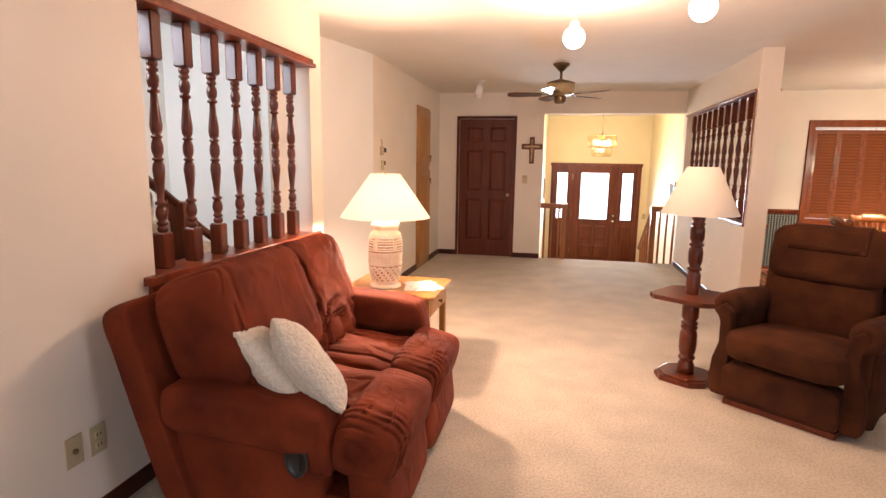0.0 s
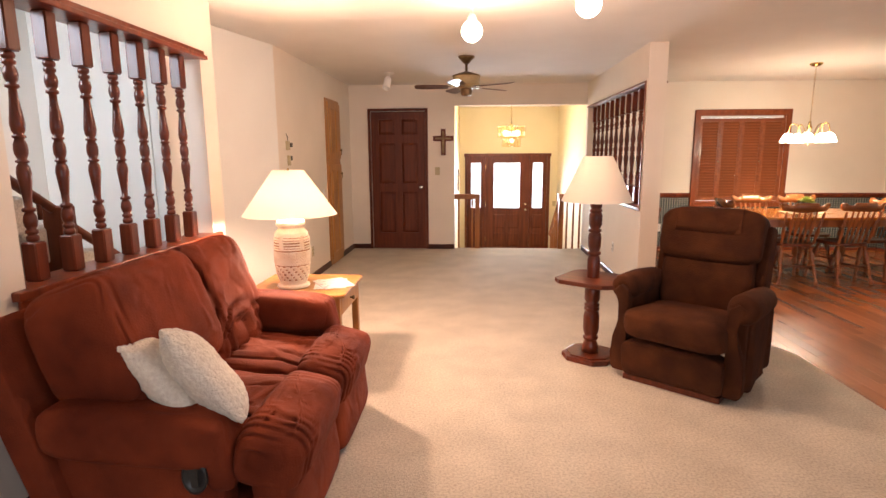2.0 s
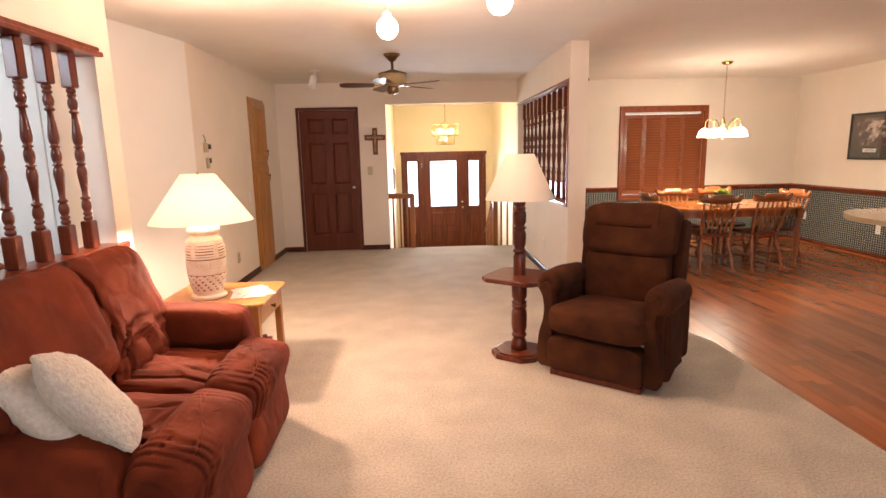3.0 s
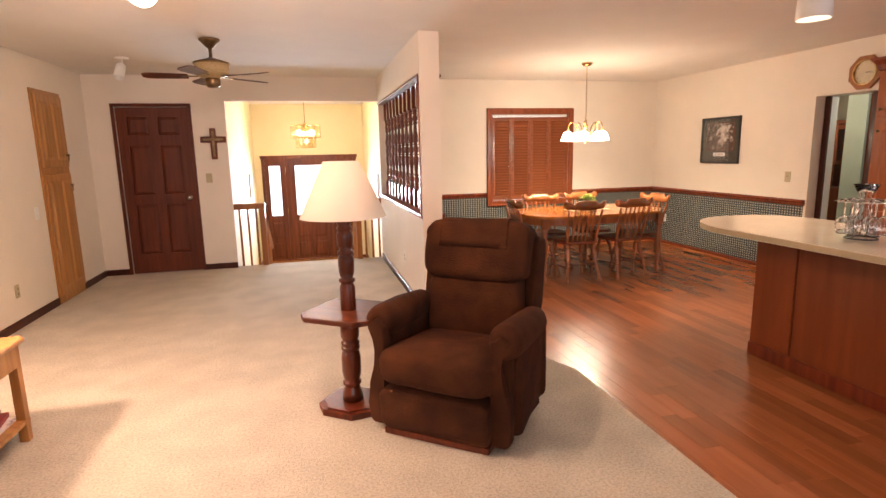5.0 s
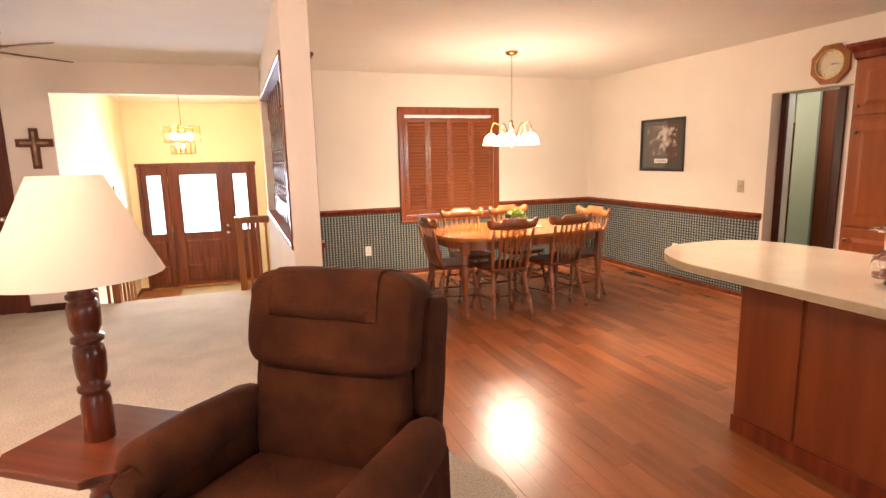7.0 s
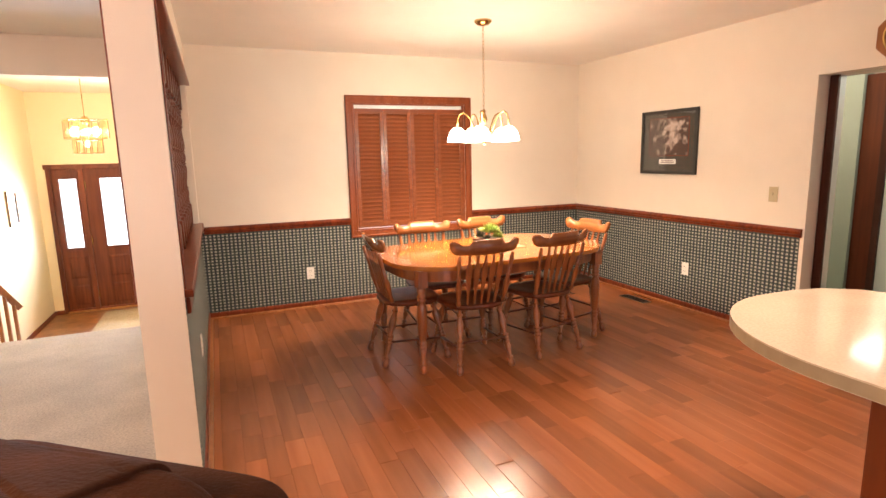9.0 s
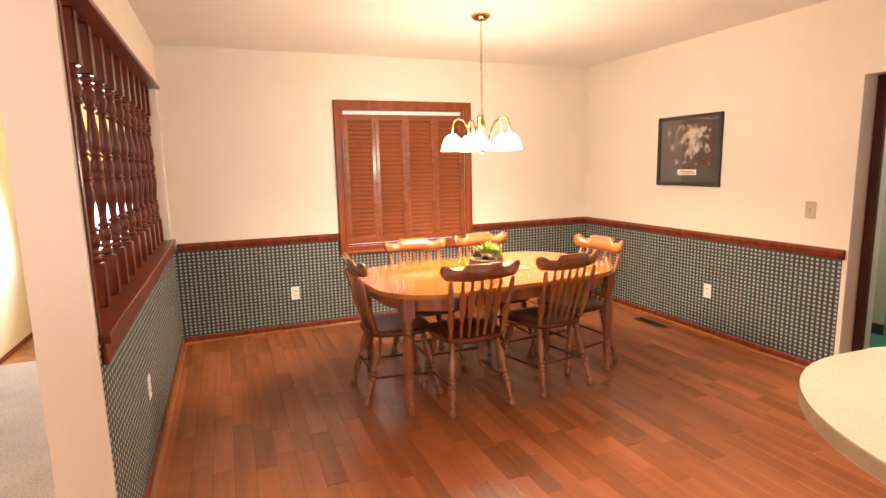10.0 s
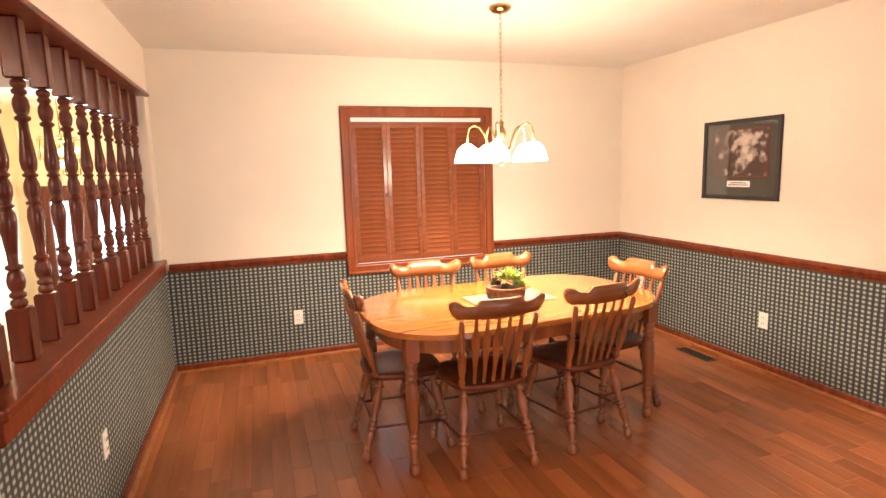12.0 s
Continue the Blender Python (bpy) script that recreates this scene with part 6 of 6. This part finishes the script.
cab = thing("pantry_cabinet", "tall cherry pantry cabinet with arched raised doors and a crown", "cabinet", 6.88, 5.76, 0.0)
bm = bmesh.new()
box(bm, 0.0, 0.418, -1.6, 0.0, 0.0, 2.10)
part("body", bm, "cabinet", cab)
run("crown", [(7.298, 5.76), (6.88, 5.76), (6.88, 4.16)], [(0, 2.04), (0, 2.15), (-0.055, 2.15), (-0.05, 2.13), (-0.02, 2.09), (-0.012, 2.05)], "trim", "", None)
crown = bpy.data.objects["crown"]
crown.parent, crown.location = cab, (-6.88, -5.76, 0)
for j in range(3):
    ya, yb = -0.02 - 0.53 * (j + 1) + 0.02, -0.02 - 0.53 * j
    for z0, z1 in ((0.10, 0.86), (0.88, 1.62), (1.66, 2.03)):
        bm = bmesh.new()
        box(bm, -0.020, -0.0005, ya, yb, z0, z1)
        dd = part("door", bm, "cabinet", cab, bevel=0.004)
        bm = bmesh.new()
        w, hh = yb - ya - 0.13, z1 - z0 - 0.13
        mm = pose(-0.0202, (ya + yb) / 2, (z0 + z1) / 2, 0, 0, -90)
        panel_face(bm, w, hh, mm, 0.010, 0.03)
        part("raised_panel", bm, "cabinet", dd)
        bm = bmesh.new()
        lathe(bm, [(0.006, 0), (0.006, 0.012), (0.014, 0.02), (0.012, 0.028), (0.001, 0.03)], 12, pose(-0.02, yb - 0.04, z0 + 0.06 if z0 > 1.5 else z1 - 0.08, 0, -90, 0))
        part("knob", bm, "oldbrass", dd, smooth=True)

# ---- stemware rack ----
rk = thing("stemware_rack", "black wire stemware rack standing on the cream countertop", "glass rack", 5.02, 4.30, 0.925)
bm = bmesh.new()
tube(bm, [(0.075 * math.cos(a), 0.075 * math.sin(a), 0.006) for a in (2 * math.pi * i / 24 for i in range(25))], 0.004, 6)
for k in range(6):
    a = math.pi / 3 * k
    tube(bm, [(r * math.cos(a), r * math.sin(a), z) for r, z in ((0.075, 0.006), (0.040, 0.022), (0.060, 0.045), (0.064, 0.10), (0.055, 0.203))], 0.0020, 5)
part("stand", bm, "black", rk, smooth=True)
bm = bmesh.new()
for r in (0.055, 0.115):
    tube(bm, [(r * math.cos(a), r * math.sin(a), 0.205) for a in (2 * math.pi * i / 30 for i in range(31))], 0.0020, 6)
for k in range(12):
    a = math.pi / 6 * k + 0.12
    rod(bm, (0.055 * math.cos(a), 0.055 * math.sin(a), 0.205), (0.135 * math.cos(a), 0.135 * math.sin(a), 0.205), 0.0018, 5)
part("hanging_rack", bm, "nickel", rk, smooth=True)
gme = None
for k in range(6):
    a = math.pi / 3 * k + 0.25
    g = thing("wine_glass", "clear stemmed glass hanging upside down from the black wire rack", "wine glass", 5.02 + 0.085 * math.cos(a), 4.30 + 0.085 * math.sin(a), 0.925 + 0.218, group="glasses on the rack")
    if gme is None:
        bm = bmesh.new()
        prof = [(0.001, 0.0), (0.034, -0.002), (0.034, -0.004), (0.008, -0.008), (0.004, -0.03), (0.004, -0.085), (0.012, -0.092), (0.034, -0.115), (0.039, -0.14), (0.034, -0.17), (0.029, -0.19), (0.0275, -0.19), (0.032, -0.17), (0.037, -0.14), (0.032, -0.116), (0.010, -0.095), (0.001, -0.093)]
        lathe(bm, prof, 28)
        ob = part("bowl_and_stem", bm, "glass", g, smooth=True)
        gme = ob.data
    else:
        ob = new("bowl_and_stem", gme)
        ob.parent = g
cf = thing("carafe", "clear flared glass carafe in the middle of the wire rack", "carafe", 5.02, 4.30, 0.925 + 0.024)
bm = bmesh.new()
lathe(bm, [(0.001, 0.0), (0.026, 0.0), (0.040, 0.016), (0.049, 0.045), (0.046, 0.085), (0.032, 0.125), (0.024, 0.155), (0.024, 0.185), (0.034, 0.225), (0.060, 0.275), (0.058, 0.275), (0.032, 0.226), (0.022, 0.186), (0.022, 0.154), (0.030, 0.123), (0.044, 0.084), (0.047, 0.045), (0.038, 0.018), (0.025, 0.003), (0.001, 0.003)], 32)
part("glass_body", bm, "glass", cf, smooth=True)

# ---- beyond the doorway ----
run("doorway_baseboard", [(7.41, 6.73), (7.30, 6.73)], [(0, 0), (0, 0.085), (0.012, 0.085), (0.012, 0)], "base")
bm = bmesh.new()
for d in ((7.415, 7.4398, 6.665, 6.724), (7.415, 7.4398, 6.16, 6.22)):
    box(bm, *d, 0, 1.93)
box(bm, 7.415, 7.4398, 6.16, 6.724, 1.93, 2.0)
part("den_door_casing", bm, "base", kind="structure", bevel=0.003)
slab("wall_den_stub", (8.50, 8.62, 7.13, 7.38, 0, H), "den_wall")
slab("wall_den_side", (8.50, 8.62, 5.6, 6.89, 0, H), "stair_wall")
slab("den_casing", (8.47, 8.50, 6.89, 6.94, 0, 2.03), "base", bevel=0.004)
slab("den_baseboard", (8.485, 8.4995, 7.13, 7.38, 0.0, 0.09), "black")
dd = thing("den_door", "closed dark brown door in the next room", "door", 8.53, 6.94, 0.01, 90)
dd["kind"] = "structure"
bm = bmesh.new()
box(bm, 0.0, 0.188, -0.035, 0.0, 0, 2.02)
part("leaf", bm, "door", dd, bevel=0.003)
hu = thing("china_hutch", "dark wooden china hutch with glass doors in the next room", "hutch", 9.0, 7.95, 0.004, -50)
bm = bmesh.new()
box(bm, -0.5, 0.5, -0.05, 0.35, 0.0, 0.85)
part("base_cabinet", bm, "door", hu, bevel=0.004)
bm = bmesh.new()
for d in ((-0.5, -0.47, 0.05, 0.35, 0.85, 1.70), (0.44, 0.5, 0.05, 0.35, 0.85, 1.70), (-0.03, 0.03, 0.05, 0.33, 0.85, 1.70), (-0.5, 0.5, 0.33, 0.35, 0.85, 1.70), (-0.5, 0.5, 0.03, 0.35, 1.70, 1.75)):
    box(bm, *d)
part("upper_case", bm, "cherry", hu)
for z in (1.15, 1.42):
    bm = bmesh.new()
    box(bm, -0.47, 0.47, 0.06, 0.33, z, z + 0.02)
    part("shelf", bm, "cherry", hu)
for s in (-1, 1):
    bm = bmesh.new()
    for d in ((-0.23, -0.19, 1.17, 1.69), (0.19, 0.23, 1.17, 1.69), (-0.19, 0.19, 1.17, 1.21), (-0.19, 0.19, 1.63, 1.69)):
        box(bm, s * 0.235 + d[0], s * 0.235 + d[1], 0.03, 0.049, d[2], d[3])
    part("glass_door_frame", bm, "cherry", hu, bevel=0.002)
tp = thing("teapot", "small white china teapot on the hutch", "teapot", 8.99, 8.05, 0.856)
bm = bmesh.new()
lathe(bm, [(0.001, 0), (0.05, 0.0), (0.075, 0.04), (0.06, 0.08), (0.03, 0.095), (0.012, 0.11), (0.001, 0.115)], 24)
part("pot", bm, "white", tp, smooth=True)
bm = bmesh.new()
tube(bm, [(0.06, 0, 0.03), (0.10, 0, 0.06), (0.11, 0, 0.09)], 0.009)
part("spout", bm, "white", tp, smooth=True)

# ---- hardwood boards ----
floor_boards = bpy.data.objects["floor_base"]
rng = random.Random(11)
W, GAP = 0.098, 0.0006
EDGE = [(3.745, -2.6), (3.745, 5.09), (3.64, 5.32), (3.30, 6.0), (3.225, 6.40), (3.225, 9.5)]


def edge_x(y):
    """Where the carpet ends at this depth of the room."""
    for (xa, ya), (xb, yb) in zip(EDGE, EDGE[1:]):
        if ya <= y <= yb:
            return xa + (xb - xa) * (y - ya) / (yb - ya)
    return EDGE[-1][0]


boards = []
x = PX1 - 0.02
while x < WX:
    y = -2.5 - rng.random() * 0.5
    while y < WY:
        L = rng.choice((0.28, 0.34, 0.42, 0.52, 0.66, 0.9)) * rng.uniform(0.9, 1.1)
        a, b_ = max(y, -2.5), min(y + L, WY - 0.001)
        xa, xb = x, min(x + W, WX - 0.001)
        while a < b_ and max(edge_x(a), edge_x(b_)) > xb + 0.0:
            a += 0.05
        if b_ - a > 0.04:
            boards.append((max(xa, min(edge_x(a), edge_x(b_)) - 0.03, PX1 + 0.001 if b_ > PY else 0), xb, a, b_))
        y += L
    x += W
boards = [b for b in boards if b[1] - b[0] > 0.01]
near = [b for b in boards if 3.6 < b[0] < 6.3 and 5.4 < b[2] < 7.2][:300]
near_set = set(near)
meshes = {}


def board_mesh(w, l):
    key = (round(w, 3), round(l, 2))
    if key not in meshes:
        bm = bmesh.new()
        c = 0.0007
        lo = [bm.verts.new((sx * (w / 2 - GAP / 2), sy * (l / 2 - GAP / 2), -0.012)) for sx, sy in ((-1, -1), (1, -1), (1, 1), (-1, 1))]
        mi = [bm.verts.new((v.co.x, v.co.y, -c)) for v in lo]
        hi = [bm.verts.new((v.co.x - math.copysign(c, v.co.x), v.co.y - math.copysign(c, v.co.y), 0.0)) for v in lo]
        for p, q in ((lo, mi), (mi, hi)):
            for k in range(4):
                bm.faces.new((p[k], p[(k + 1) % 4], q[(k + 1) % 4], q[k]))
        bm.faces.new(hi)
        me = bpy.data.meshes.new("plank")
        bm.to_mesh(me)
        bm.free()
        me.materials.append(M["plank"])
        meshes[key] = me
    return meshes[key]


for x0, x1, y0, y1 in near:
    ob = new("plank", board_mesh(x1 - x0, y1 - y0))
    ob.location = ((x0 + x1) / 2, (y0 + y1) / 2, 0.0)
    ob.parent = floor_boards
verts, faces = [], []
for x0, x1, y0, y1 in boards:
    if (x0, x1, y0, y1) in near_set:
        continue
    n, c, g = len(verts), 0.0007, GAP / 2
    verts += [(x0 + g, y0 + g, -0.012), (x1 - g, y0 + g, -0.012), (x1 - g, y1 - g, -0.012), (x0 + g, y1 - g, -0.012)]
    verts += [(x0 + g, y0 + g, -c), (x1 - g, y0 + g, -c), (x1 - g, y1 - g, -c), (x0 + g, y1 - g, -c)]
    verts += [(x0 + g + c, y0 + g + c, 0), (x1 - g - c, y0 + g + c, 0), (x1 - g - c, y1 - g - c, 0), (x0 + g + c, y1 - g - c, 0)]
    for k in range(4):
        j = (k + 1) % 4
        faces += [(n + k, n + j, n + 4 + j, n + 4 + k), (n + 4 + k, n + 4 + j, n + 8 + j, n + 8 + k)]
    faces.append((n + 8, n + 9, n + 10, n + 11))
me = bpy.data.meshes.new("planks")
me.from_pydata(verts, [], faces)
me.materials.append(M["plank_far"])
ob = new("planks", me)
ob.parent = floor_boards
tagged(ob, kind="stuff")
